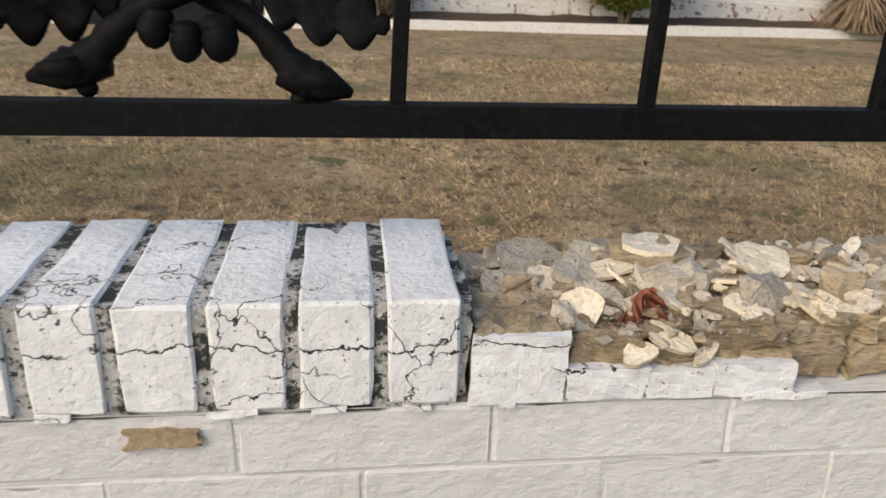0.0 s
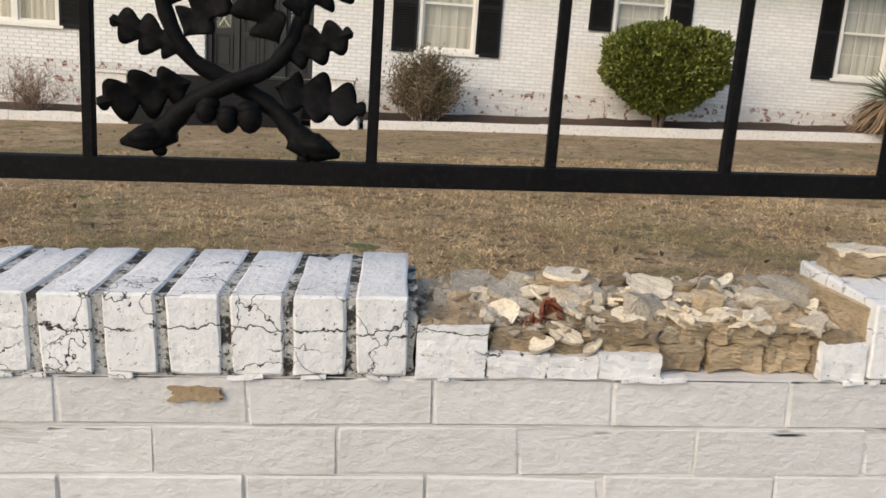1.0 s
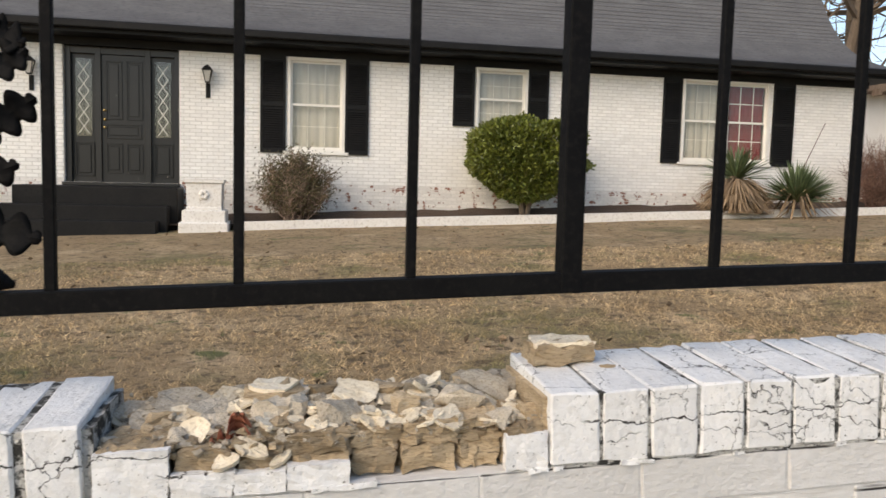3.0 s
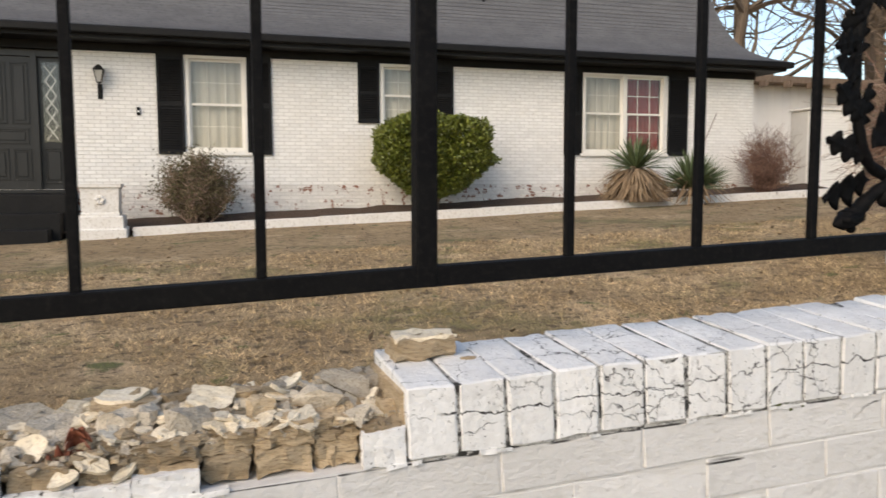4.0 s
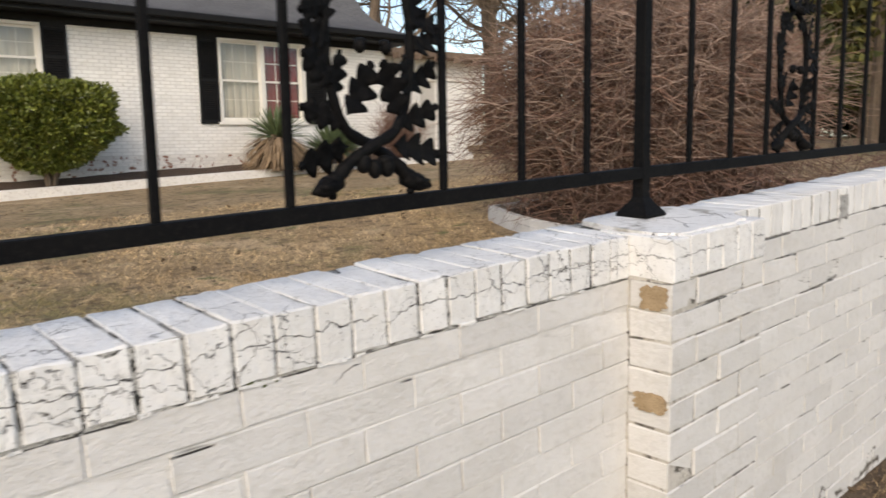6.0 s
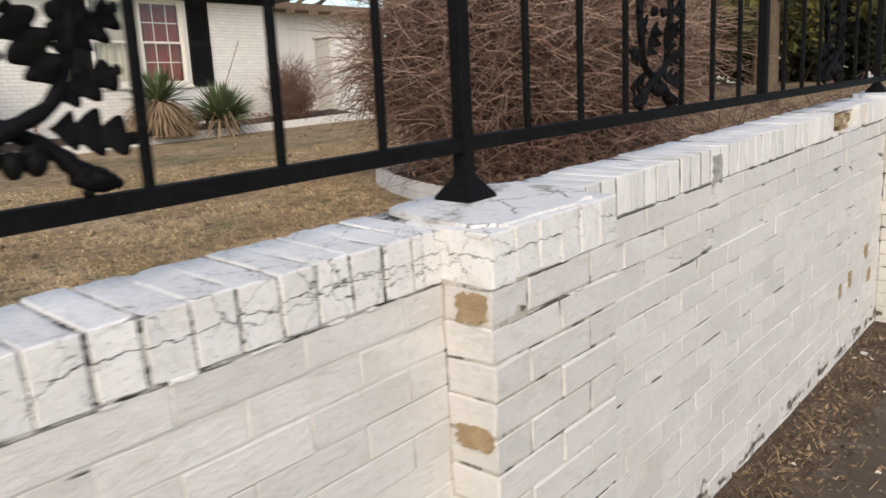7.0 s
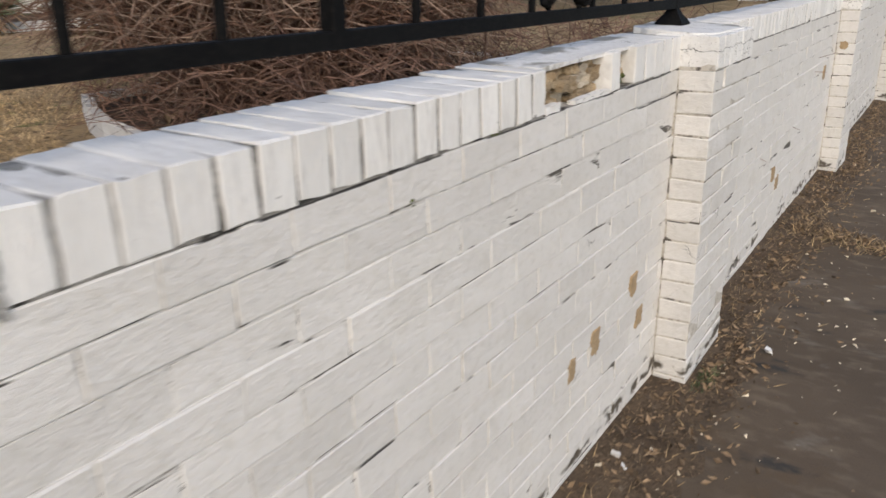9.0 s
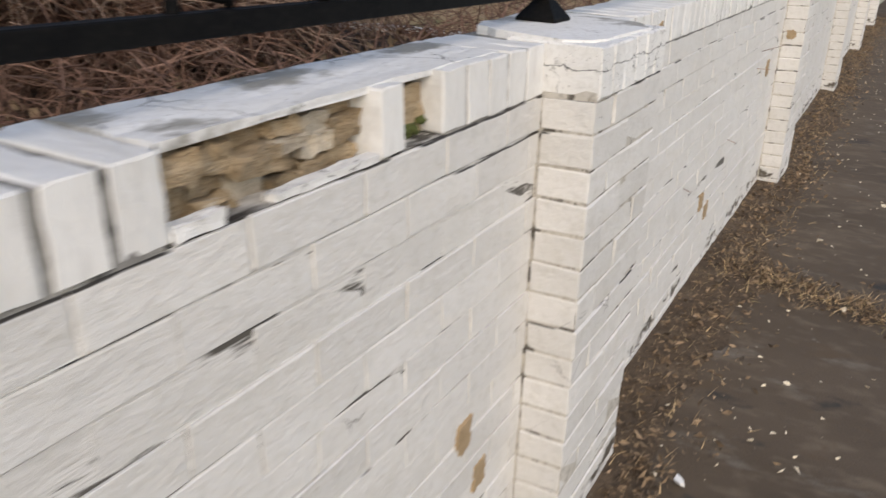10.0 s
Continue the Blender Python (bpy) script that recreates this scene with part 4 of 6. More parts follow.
def planter_box(x, y):
    t = thing("planter_box", "white square masonry planter with rosette on a plinth", "planter", "planters beside the steps")
    z = lawn_z(x, y)
    bm = boxed(x - 0.35, x + 0.35, y - 0.32, y + 0.32, z - 0.1, z + 0.36, bevel=0.015)
    box(bm, x - 0.40, x + 0.40, y - 0.38, y + 0.38, z - 0.12, z + 0.16, bevel=0.02)
    part("plinth", bm, M_CURB, t)
    bm = bmesh.new()
    tube(bm, [(x, y, z + 0.362), (x, y, z + 0.40), (x, y, z + 0.42), (x, y, z + 0.80), (x, y, z + 0.82), (x, y, z + 0.87), (x, y, z + 0.87), (x, y, z + 0.8)], [0.40, 0.40, 0.385, 0.405, 0.45, 0.45, 0.38, 0.36], 4)
    part("box", bm, M_CURB, t)
    ros = bmesh.new()
    for k in range(6):
        blob(ros, (x + 0.05 * math.cos(k * 1.047), y - 0.30, z + 0.62 + 0.05 * math.sin(k * 1.047)), 0.035, (1, 0.6, 1))
    part("rosette", ros, M_CURB, t)


planter_box(-1.02, 12.75)
planter_box(-4.75, 12.75)


def kerb_run(x0, x1, y, name, label):
    bm = bmesh.new()
    n = int((x1 - x0) / 0.5)
    r = random.Random(x1)
    k = thing(name, label, "kerb", "", "structure")
    for i in range(n):
        a, b = x0 + (x1 - x0) * i / n, x0 + (x1 - x0) * (i + 1) / n
        z, dy = lawn_z((a + b) / 2, y), r.uniform(-0.004, 0.004)
        p = boxed(a + 0.0004, b - 0.0004, y + dy, y + 0.16 + dy, z - 0.12, z + 0.155 + r.uniform(-0.006, 0.006), bevel=0.006)
        for v in p.verts:
            v.co.z += 0.038 * (v.co.x - (a + b) / 2)
        part("kerb_stone", p, M_CURB, k)


kerb_run(-0.55, 14.2, 12.55, "bed_kerb", "white painted kerb edging the house bed")
kerb_run(-12.0, -4.9, 12.55, "bed_kerb", "white painted kerb edging the house bed")
bed = sheet("bed_soil", -13, 14.1, 12.70, HY + 0.02, 140, 10, lambda x, y: lawn_z(x, 12.6) + 0.10 + 0.12 * (y - 12.7) + 0.03 * noise.noise(Vector((x * 2.2, y * 2.2, 1))), M_SOIL, "dark mulch bed with dead leaves along the house", "flower bed")


# ---- shrubs ----
def twig(vs, fs, p, d, length, r, droop, rnd, seg=4, wander=0.35):
    """Adds one thin three-sided twig. Returns points along it."""
    d = Vector(d).normalized()
    p = Vector(p)
    path = [p.copy()]
    first = len(vs)
    for i in range(seg + 1):
        side = d.orthogonal().normalized()
        up = d.cross(side)
        rr = r * (1 - 0.75 * i / seg)
        for k in range(3):
            c = p + (side * math.cos(k * 2.094) + up * math.sin(k * 2.094)) * rr
            vs.append((c.x, c.y, c.z))
        if i:
            for k in range(3):
                a = first + (i - 1) * 3
                fs.append((a + k, a + (k + 1) % 3, a + 3 + (k + 1) % 3, a + 3 + k))
        p = p + d * (length / seg)
        path.append(p.copy())
        d = (d + Vector((rnd.uniform(-1, 1), rnd.uniform(-1, 1), rnd.uniform(-1, 1) - droop)) * wander).normalized()
    return path


def leaf_quad(vs, fs, p, d, size, rnd, aspect=0.55):
    d = Vector(d).normalized()
    s = d.cross(Vector((rnd.uniform(-1, 1), rnd.uniform(-1, 1), rnd.uniform(-1, 1)))).normalized() * size * aspect * 0.5
    n = d.cross(s).normalized() * size * 0.12
    i = len(vs)
    for c in (p, p + d * size * 0.45 + s + n, p + d * size, p + d * size * 0.45 - s + n):
        vs.append((c.x, c.y, c.z))
    fs.append((i, i + 1, i + 2, i + 3))


def bare_shrub(name, label, x, y, width, height, count, seed, material, leaves=0, leaf_mat=None, tw=0.0035):
    rnd = random.Random(seed)
    t = thing(name, label, "shrub")
    z0 = bed_z(x, y)
    vs, fs, lv, lf = [], [], [], []
    for i in range(count):
        a, e = rnd.uniform(0, 2 * math.pi), rnd.uniform(0.15, 1.0)
        d = Vector((math.cos(a) * (1 - e) * 1.05, math.sin(a) * (1 - e) * 0.9, 0.4 + e))
        base = Vector((x + rnd.gauss(0, 0.10), y + rnd.gauss(0, 0.10), z0 - 0.03))
        path = twig(vs, fs, base, d, height * rnd.uniform(0.6, 0.92) * (0.70 + 0.25 * e), tw * 1.8, -0.1, rnd, 6, 0.17)
        for q in path[1:]:
            out = ((q.x - x) / (0.80 * width)) ** 2 + ((q.y - y) / (0.70 * width)) ** 2 + ((q.z - z0 - 0.52 * height) / (0.50 * height)) ** 2
            for _ in range(4 if out < 1 else 0):
                dd = Vector((rnd.gauss(0, 0.7) * width, rnd.gauss(0, 0.7) * width, rnd.uniform(0.1, 1.2)))
                sub = twig(vs, fs, q, dd, height * rnd.uniform(0.15, 0.32), tw, 0.0, rnd, 3, 0.3)
                for _ in range(leaves):
                    leaf_quad(lv, lf, sub[rnd.randrange(1, len(sub))], (rnd.gauss(0, 1), rnd.gauss(0, 1), rnd.gauss(0.3, 1)), rnd.uniform(0.025, 0.05), rnd)
    part("twig_mass", mesh_from(vs, fs, material, "twigs"), None, t)
    if lf:
        part("leaf_mass", mesh_from(lv, lf, leaf_mat, "leaves"), None, t)
    return t


def bed_z(x, y):
    return lawn_z(x, 12.6) + 0.10 + 0.12 * max(0, y - 12.7)


def clipped_bush(x, y, rx, ry, z0, z1, zb, count, seed):
    """The rounded evergreen with a bare lower trunk."""
    rnd = random.Random(seed)
    t = thing("evergreen_bush", "dense clipped green evergreen bush on short trunks", "bush")
    bm = bmesh.new()
    for k in range(5):
        a = k * 1.3
        tube(bm, smooth_path([(x + 0.05 * math.cos(a), y + 0.05 * math.sin(a), zb - 0.05), (x + 0.12 * math.cos(a), y + 0.1 * math.sin(a), zb + 0.25), (x + 0.4 * math.cos(a), y + 0.35 * math.sin(a), z0 + 0.5)], 3), [0.045, 0.04, 0.038, 0.034, 0.03, 0.026, 0.02], 7)
    part("trunk", bm, M_BARK, t)
    vs, fs = [], []
    zc, rz = (z0 + z1) / 2, (z1 - z0) / 2
    for i in range(count):
        v = Vector((rnd.gauss(0, 1), rnd.gauss(0, 1), rnd.gauss(0, 1))).normalized()
        q = 4.0
        k = (abs(v.x) ** q + abs(v.y) ** q + abs(v.z) ** q) ** (-1 / q)
        lump = 1 + 0.15 * noise.noise(v * 2.3 + Vector((seed, 0, 0))) + 0.13 * noise.noise(v * 6.0)
        u = rnd.uniform(0.62, 1.0) ** 0.5 * k * lump
        taper = 1 - 0.55 * max(0, -v.z * u - 0.1)
        p = Vector((x + v.x * u * rx * taper, y + v.y * u * ry * taper, zc + v.z * u * rz))
        leaf_quad(vs, fs, p, (v + Vector((rnd.gauss(0, 0.7), rnd.gauss(0, 0.7), rnd.gauss(0.25, 0.7)))), rnd.uniform(0.05, 0.095), rnd, 0.6)
    part("foliage", mesh_from(vs, fs, M_GREEN, "foliage"), None, t)


def yucca(x, y, z0, radius, green, dead, seed, label):
    rnd = random.Random(seed)
    t = thing("yucca", label, "yucca plant", "yuccas in the house bed")
    for mat_, count, lo, hi, nm in ((M_YUCCA, green, 0.1, 1.4, "green_crown"), (M_DEADBLADE, dead, -1.15, 0.25, "dead_skirt")):
        vs, fs = [], []
        for i in range(count):
            a, e = rnd.uniform(0, 6.283), rnd.uniform(lo, hi)
            d = Vector((math.cos(a) * math.cos(e), math.sin(a) * math.cos(e), math.sin(e)))
            s = d.cross(Vector((0, 0, 1))).normalized() * 0.026
            h = (0.68 if dead > green else 0.32) if mat_ is M_YUCCA else rnd.uniform(0.42, 0.74)
            p = Vector((x, y, z0 + h * radius))
            ln = radius * rnd.uniform(0.75, 1.05) * (0.88 if dead > green else 1.0)
            k = len(vs)
            droop = Vector((0, 0, -0.10 * ln if mat_ is M_YUCCA else -0.55 * ln))
            n = d.cross(s).normalized() * 0.012
            for u, wd in ((0.03, 0.5), (0.4, 1.0), (0.75, 0.7), (1.0, 0.05)):
                c = p + d * ln * u + droop * u * u
                for q in (c - s * wd, c - n * wd, c + s * wd):
                    vs.append((q.x, q.y, max(q.z, z0 - 0.02)))
            for j in range(3):
                for m_ in range(2):
                    fs.append((k + 3 * j + m_, k + 3 * j + m_ + 1, k + 3 * j + 4 + m_, k + 3 * j + 3 + m_))
        if fs:
            part(nm, mesh_from(vs, fs, mat_, nm), None, t)


bare_shrub("winter_shrub", "half-bare brownish shrub with a few dull leaves", 0.50, 13.1, 0.9, 1.10, 130, 11, M_TWIGGREY, 7, M_OLIVE, 0.005)
clipped_bush(4.70, 13.0, 1.04, 0.85, 1.10, 2.54, bed_z(4.7, 13.0), 30000, 12)
yucca(8.95, 12.85, lawn_z(9, 12.6) + 0.12, 0.92, 150, 900, 13, "yucca with green crown over a skirt of dead blades")
yucca(9.98, 12.4, lawn_z(10, 12.5) + 0.0, 0.92, 330, 40, 14, "green spiky yucca at the kerb")
stalk = thing("dry_flower_stalk", "thin dry flower stalk above the yucca", "dry stalk")
part("stalk", tube(bmesh.new(), smooth_path([(10.35, 12.9, 1.1), (10.45, 12.9, 1.8), (10.7, 12.95, 2.3), (10.95, 13.0, 2.75)], 4), 0.008, 5), M_TWIG, stalk)
bare_shrub("winter_shrub", "bare reddish-brown rounded shrub beside the house corner", 12.2, 12.95, 0.9, 1.35, 110, 15, M_TWIG, 0, None, 0.0045)
bare_shrub("winter_shrub", "low bare grey shrub beside the steps", -6.2, 13.0, 1.0, 0.85, 40, 16, M_TWIGGREY)

# ---- the round planter and its bare vine thicket ----
PX, PY, PRX, PRY = 8.25, 2.2, 2.4, 2.45


RIM = [(10.5, 0.2), (10.6, 3.6), (10.2, 4.7), (6.65, 4.72), (6.32, 4.15), (6.10, 3.65), (5.94, 3.05), (5.86, 2.4), (5.84, 1.2), (5.9, 0.2)]


def rounded(t):
    """The planter's rim in the direction t from its middle, in shares of its half widths."""
    c, d = math.cos(t), math.sin(t)
    best = 0.05
    for (ax, ay), (bx, by) in zip(RIM, RIM[1:] + RIM[:1]):
        ax, ay, bx, by = ax - PX, ay - PY, bx - PX, by - PY
        den = c * (by - ay) - d * (bx - ax)
        if abs(den) > 1e-9:
            u, k = (ax * d - ay * c) / den, (ax * (by - ay) - ay * (bx - ax)) / den
            if -1e-6 <= u <= 1 + 1e-6 and k > 0:
                best = max(best, k)
    return c * best / PRX, d * best / PRY


CORNER = math.atan2(4.72 - PY, 6.65 - PX)
planter = thing("round_planter", "low white painted brick planter with one sharp corner", "planter", "", "structure")
seg = 92
for i in range(seg):
    t = CORNER + 2 * math.pi * i / seg
    (ux, uy), (vx, vy) = rounded(t), rounded(t + 2 * math.pi / seg)
    xa, ya, xb, yb = PX + PRX * ux, PY + PRY * uy, PX + PRX * vx, PY + PRY * vy
    x, y = (xa + xb) / 2, (ya + yb) / 2
    if y < 0.3:
        continue
    yaw = math.degrees(math.atan2(yb - ya, xb - xa))
    ln = math.hypot(xb - xa, yb - ya)
    for c in range(3):
        if ln > 0.01:
            full = ln
            m = pose(x, y, lawn_z(x, y) - 0.02 + c * 0.070, 0, 0, yaw) @ Matrix.Diagonal((full / 0.203, 1, 1, 1))
            part("brick", STRETCH[(i + c) % 6], None, planter, m=m)
psoil = bmesh.new()
rows = []
for k in range(9):
    u = 1 - k / 8
    row = []
    for i in range(60):
        x, y = PX + (PRX - 0.03) * u * rounded(CORNER + 2 * math.pi * i / 60)[0], max(0.205, PY + (PRY - 0.03) * u * rounded(CORNER + 2 * math.pi * i / 60)[1])
        row.append(psoil.verts.new((x, y, lawn_z(x, y) + 0.09 + 0.16 * (1 - u * u) + 0.03 * noise.noise(Vector((x * 3, y * 3, 0))))))
    rows.append(row)
for r1, r2 in zip(rows, rows[1:]):
    for i in range(60):
        if len({tuple(v.co) for v in (r1[i], r1[(i + 1) % 60], r2[(i + 1) % 60], r2[i])}) == 4:
            psoil.faces.new((r1[i], r1[(i + 1) % 60], r2[(i + 1) % 60], r2[i]))
part("soil", psoil, M_SOIL, planter, "leaf-strewn soil")


TX, TY = 7.6, 3.5


def thicket():
    rnd = random.Random(21)
    t = thing("vine_thicket", "huge tangled mound of bare reddish-brown vines", "shrub")
    zb = lawn_z(TX, TY) + 0.12
    vs, fs = [], []
    H, RX, RY = 2.08, 1.66, 1.5
    bm = bmesh.new()
    for i in range(80):
        a, r = rnd.uniform(0, 6.283), rnd.uniform(0.1, 0.8)
        b = Vector((TX + r * RX * 0.75 * math.cos(a), TY + r * RY * 0.75 * math.sin(a), zb - 0.05))
        tube(bm, smooth_path([b, b + Vector((rnd.gauss(0, 0.12), rnd.gauss(0, 0.12), 0.6)), b + Vector((rnd.gauss(0.1 * math.cos(a), 0.25), rnd.gauss(0, 0.2), 1.2 + rnd.random() * 0.6))], 3), [0.022, 0.02, 0.019, 0.017, 0.015, 0.012, 0.009], 5)
    part("stem_mass", bm, M_TWIG, t, "thick bare vine stems")
    for i in range(13000):
        v = Vector((rnd.gauss(0, 1), rnd.gauss(0, 1), rnd.gauss(0.15, 0.9))).normalized()
        lump = 1 + 0.16 * noise.noise(v * 1.8 + Vector((4, 2, 0))) + 0.10 * noise.noise(v * 4.5)
        u = rnd.uniform(0.25, 1.0) ** 0.4 * lump
        if noise.noise(v * 3.1 + Vector((9, 1, u * 2))) < rnd.uniform(-0.55, 0.1):
            continue
        p = Vector((TX + v.x * u * RX, TY + v.y * u * RY, zb + H * 0.50 + v.z * u * H * 0.50))
        if p.z < zb:
            p.z = zb + rnd.uniform(0, 0.25)
        d = Vector((v.x * 0.4 + rnd.gauss(0, 0.8), v.y * 0.4 + rnd.gauss(0, 0.8), rnd.gauss(-0.15, 0.6)))
        twig(vs, fs, p, d, rnd.uniform(0.25, 0.75), rnd.uniform(0.0035, 0.0075), 0.25, rnd, 4, 0.38)
    for i in range(4200):       # low runners over the planter's soil
        a, u = rnd.uniform(0, 6.283), rnd.uniform(0.2, 1.0) ** 0.5
        ux, uy = rounded(a)
        p = Vector((PX - 0.05 + PRX * ux * u * 0.97, PY + PRY * uy * u * 0.97, 0))
        if p.y < 0.35:
            continue
        p.z = lawn_z(p.x, p.y) + 0.10 + rnd.random() ** 2 * 0.5
        twig(vs, fs, p, (rnd.gauss(0, 1), rnd.gauss(0, 1), rnd.gauss(0.25, 0.5)), rnd.uniform(0.2, 0.6), rnd.uniform(0.003, 0.006), 0.15, rnd, 4, 0.35)
    part("vine_mass", mesh_from(vs, fs, M_TWIG, "vines"), None, t)
    # outer shell, mostly front and top: light on the twigs put into paler colour
    vs, fs = [], []
    for i in range(5500):
        v = Vector((rnd.gauss(0, 1), rnd.gauss(-0.4, 1), rnd.gauss(0.3, 0.9))).normalized()
        u = rnd.uniform(0.85, 1.08)
        p = Vector((TX + v.x * u * RX, TY + v.y * u * RY, max(zb + 0.05, zb + H * 0.5 + v.z * u * H * 0.52)))
        twig(vs, fs, p, (rnd.gauss(0, 1), rnd.gauss(0, 1), rnd.gauss(0.1, 0.6)), rnd.uniform(0.25, 0.8), rnd.uniform(0.003, 0.006), 0.2, rnd, 4, 0.3)
    part("shoot_mass", mesh_from(vs, fs, M_TWIGGREY, "lit_shoots"), None, t, "outer dry shoots, coloured paler as if lit")


thicket()

# ---- the broken stretch of the cap: stumps, rubble and flakes ----
def chunk(size, seed, material, points=16, blunt=0.0):
    """An angular broken lump, the hull of scattered points."""
    r = random.Random(seed)
    bm = bmesh.new()
    for i in range(points):
        v = Vector((r.uniform(-1, 1), r.uniform(-1, 1), r.uniform(-1, 1)))
        m_ = max(abs(c) for c in v)
        v = v / m_ * r.uniform(0.72 + blunt, 1.0)
        bm.verts.new((v.x * size[0] / 2, v.y * size[1] / 2, v.z * size[2] / 2))
    out = bmesh.ops.convex_hull(bm, input=bm.verts[:])
    bmesh.ops.delete(bm, geom=list({g for g in out["geom_interior"] + out["geom_unused"] if isinstance(g, bmesh.types.BMVert)}), context="VERTS")
    bmesh.ops.subdivide_edges(bm, edges=bm.edges[:], cuts=2, use_grid_fill=True)
    o, mean = Vector((seed * 1.37, 0, 0)), sum(size) / 3
    for v in bm.verts:
        v.co += noise.noise_vector(v.co / mean * 3.2 + o) * mean * 0.09 + noise.noise_vector(v.co / mean * 9 + o) * mean * 0.03
    return mesh_of(bm, material, "chunk")


def flake(size, seed, material, thick=0.006, bow=0.10):
    """A bowed scale of old paint and mortar skin with a ragged rim."""
    r = random.Random(seed)
    bm = bmesh.new()
    n, turn = 15, r.uniform(0, 9)
    rim = []
    for i in range(n):
        a = 2 * math.pi * i / n
        k = 0.90 + 0.34 * noise.noise(Vector((math.cos(a) * 1.3 + turn, math.sin(a) * 1.3, seed))) + r.uniform(-0.05, 0.04)
        rim.append((math.cos(a) * size[0] / 2 * k, math.sin(a) * size[1] / 2 * k))

    def lift(x, y):
        return bow * (x * x + 0.4 * y * y) / max(size)
    tops, lows = [], []
    for k in (0.45, 1.0):
        tops.append([bm.verts.new((x * k, y * k, lift(x * k, y * k) * 1.5 + thick / 2 + r.uniform(-1, 1) * thick * 0.2)) for x, y in rim])
    lows = [bm.verts.new((x * 0.97, y * 0.97, lift(x, y) * 1.5 - thick / 2)) for x, y in rim]
    mid, low = bm.verts.new((0, 0, thick * 0.6)), bm.verts.new((0, 0, -thick / 2))
    for i in range(n):
        j = (i + 1) % n
        bm.faces.new((tops[0][i], tops[0][j], mid))
        bm.faces.new((tops[1][i], tops[1][j], tops[0][j], tops[0][i]))
        bm.faces.new((lows[i], lows[j], tops[1][j], tops[1][i]))
        bm.faces.new((low, lows[j], lows[i]))
    return mesh_of(bm, material, "flake")


def rubble(me, name, label, x, y, h, rx=0, ry=0, rz=0):
    ob = tagged(new(name, me), label, "rubble", "rubble in the broken wall")
    ob.matrix_basis = pose(x, y, cap_z(x) - 0.1 + h - 0.36 * max(0.0, h - 0.055), rx * 0.75, ry * 0.8 - LEAN, rz)
    return ob


def rough_block(x0, x1, y0, y1, z0, z1, seed, material, rough=0.006, cuts=3, rise=0.0):
    """A broken brick: a block with uneven, spalled faces; heights from the foot of the cap."""
    bm = bmesh.new()
    box(bm, x0, x1, y0, y1, z0, z1)
    bmesh.ops.subdivide_edges(bm, edges=bm.edges[:], cuts=cuts, use_grid_fill=True)
    r = random.Random(seed)
    o = Vector((r.uniform(0, 50), 0, 0))
    for v in bm.verts:
        d = noise.noise_vector(v.co * 55 + o) * rough + noise.noise_vector(v.co * 150 + o) * rough * 0.4
        v.co += d
        v.co.z += cap_z(v.co.x) - 0.1 + rise * v.co.y
    return mesh_of(bm, material, "block")


BROKEN_WALL = walls[1]
part("open_joint", sheared_box(-0.75, 0.355, 0.0032, 0.02, -0.182, -0.099), M_GAP, BROKEN_WALL, "dark cracked mortar in the opened joints")
# stumps of the upright bricks along the front
STUMPS = [  # x0, x1, y0, depth, height, painted front height, seed
    (0.078, 0.164, 0.000, 0.075, 0.066, 0.064, 1), (0.168, 0.241, 0.006, 0.080, 0.055, 0.030, 2), (0.244, 0.306, 0.008, 0.070, 0.038, 0.026, 3),
    (0.309, 0.386, 0.010, 0.080, 0.036, 0.030, 4), (0.390, 0.452, 0.022, 0.075, 0.034, 0.0, 5), (0.456, 0.532, 0.018, 0.080, 0.036, 0.0, 6),
    (0.536, 0.592, 0.022, 0.080, 0.036, 0.0, 7), (0.595, 0.652, 0.002, 0.080, 0.056, 0.048, 8)]
for x0, x1, y0, dp, hh, painted, sd in STUMPS:
    part("broken_cap_brick", rough_block(x0 + 0.002, x1 - 0.003, y0 + 0.004, y0 + dp, 0.0, hh, sd, M_TAN, 0.010, 4), None, BROKEN_WALL, "snapped tan brick stump")
    if painted:
        part("painted_sliver", rough_block(x0 - 0.001, x1 + 0.001, -0.003, y0 + 0.007, -0.002, painted, sd + 40, M_CAP, 0.003), None, BROKEN_WALL, "white paint left on the stump")
for i, (x0, x1, y0, y1, z0, z1) in enumerate(((0.309, 0.386, 0.016, 0.075, 0.038, 0.066), (0.392, 0.455, 0.026, 0.09, 0.036, 0.062), (0.458, 0.534, 0.022, 0.09, 0.038, 0.068),
                                             (0.537, 0.594, 0.026, 0.09, 0.038, 0.050), (0.538, 0.592, 0.03, 0.09, 0.052, 0.066), (0.246, 0.306, 0.05, 0.12, 0.04, 0.07),
                                             (0.080, 0.17, 0.08, 0.19, 0.0, 0.050), (0.175, 0.26, 0.09, 0.19, 0.0, 0.06), (0.262, 0.335, 0.085, 0.19, 0.0, 0.088), (0.34, 0.43, 0.095, 0.19, 0.0, 0.072),
                                             (0.435, 0.53, 0.095, 0.19, 0.0, 0.066), (0.535, 0.65, 0.09, 0.19, 0.0, 0.062), (0.56, 0.652, 0.14, 0.196, 0.062, 0.085))):
    part("broken_cap_brick", rough_block(x0, x1, y0, y1, z0, z1, 60 + i, M_TAN if i < 6 or i % 2 else M_MORTAR, 0.010, 6), None, BROKEN_WALL, "broken brick in the core")
part("torn_joint", rough_block(0.648, 0.662, 0.012, 0.194, 0.0, 0.092, 90, M_TAN, 0.004), None, BROKEN_WALL, "stained mortar face at the break")
part("torn_joint", rough_block(0.064, 0.076, 0.008, 0.192, 0.0, 0.094, 91, M_JOINT, 0.004), None, BROKEN_WALL, "mildewed mortar face at the break")

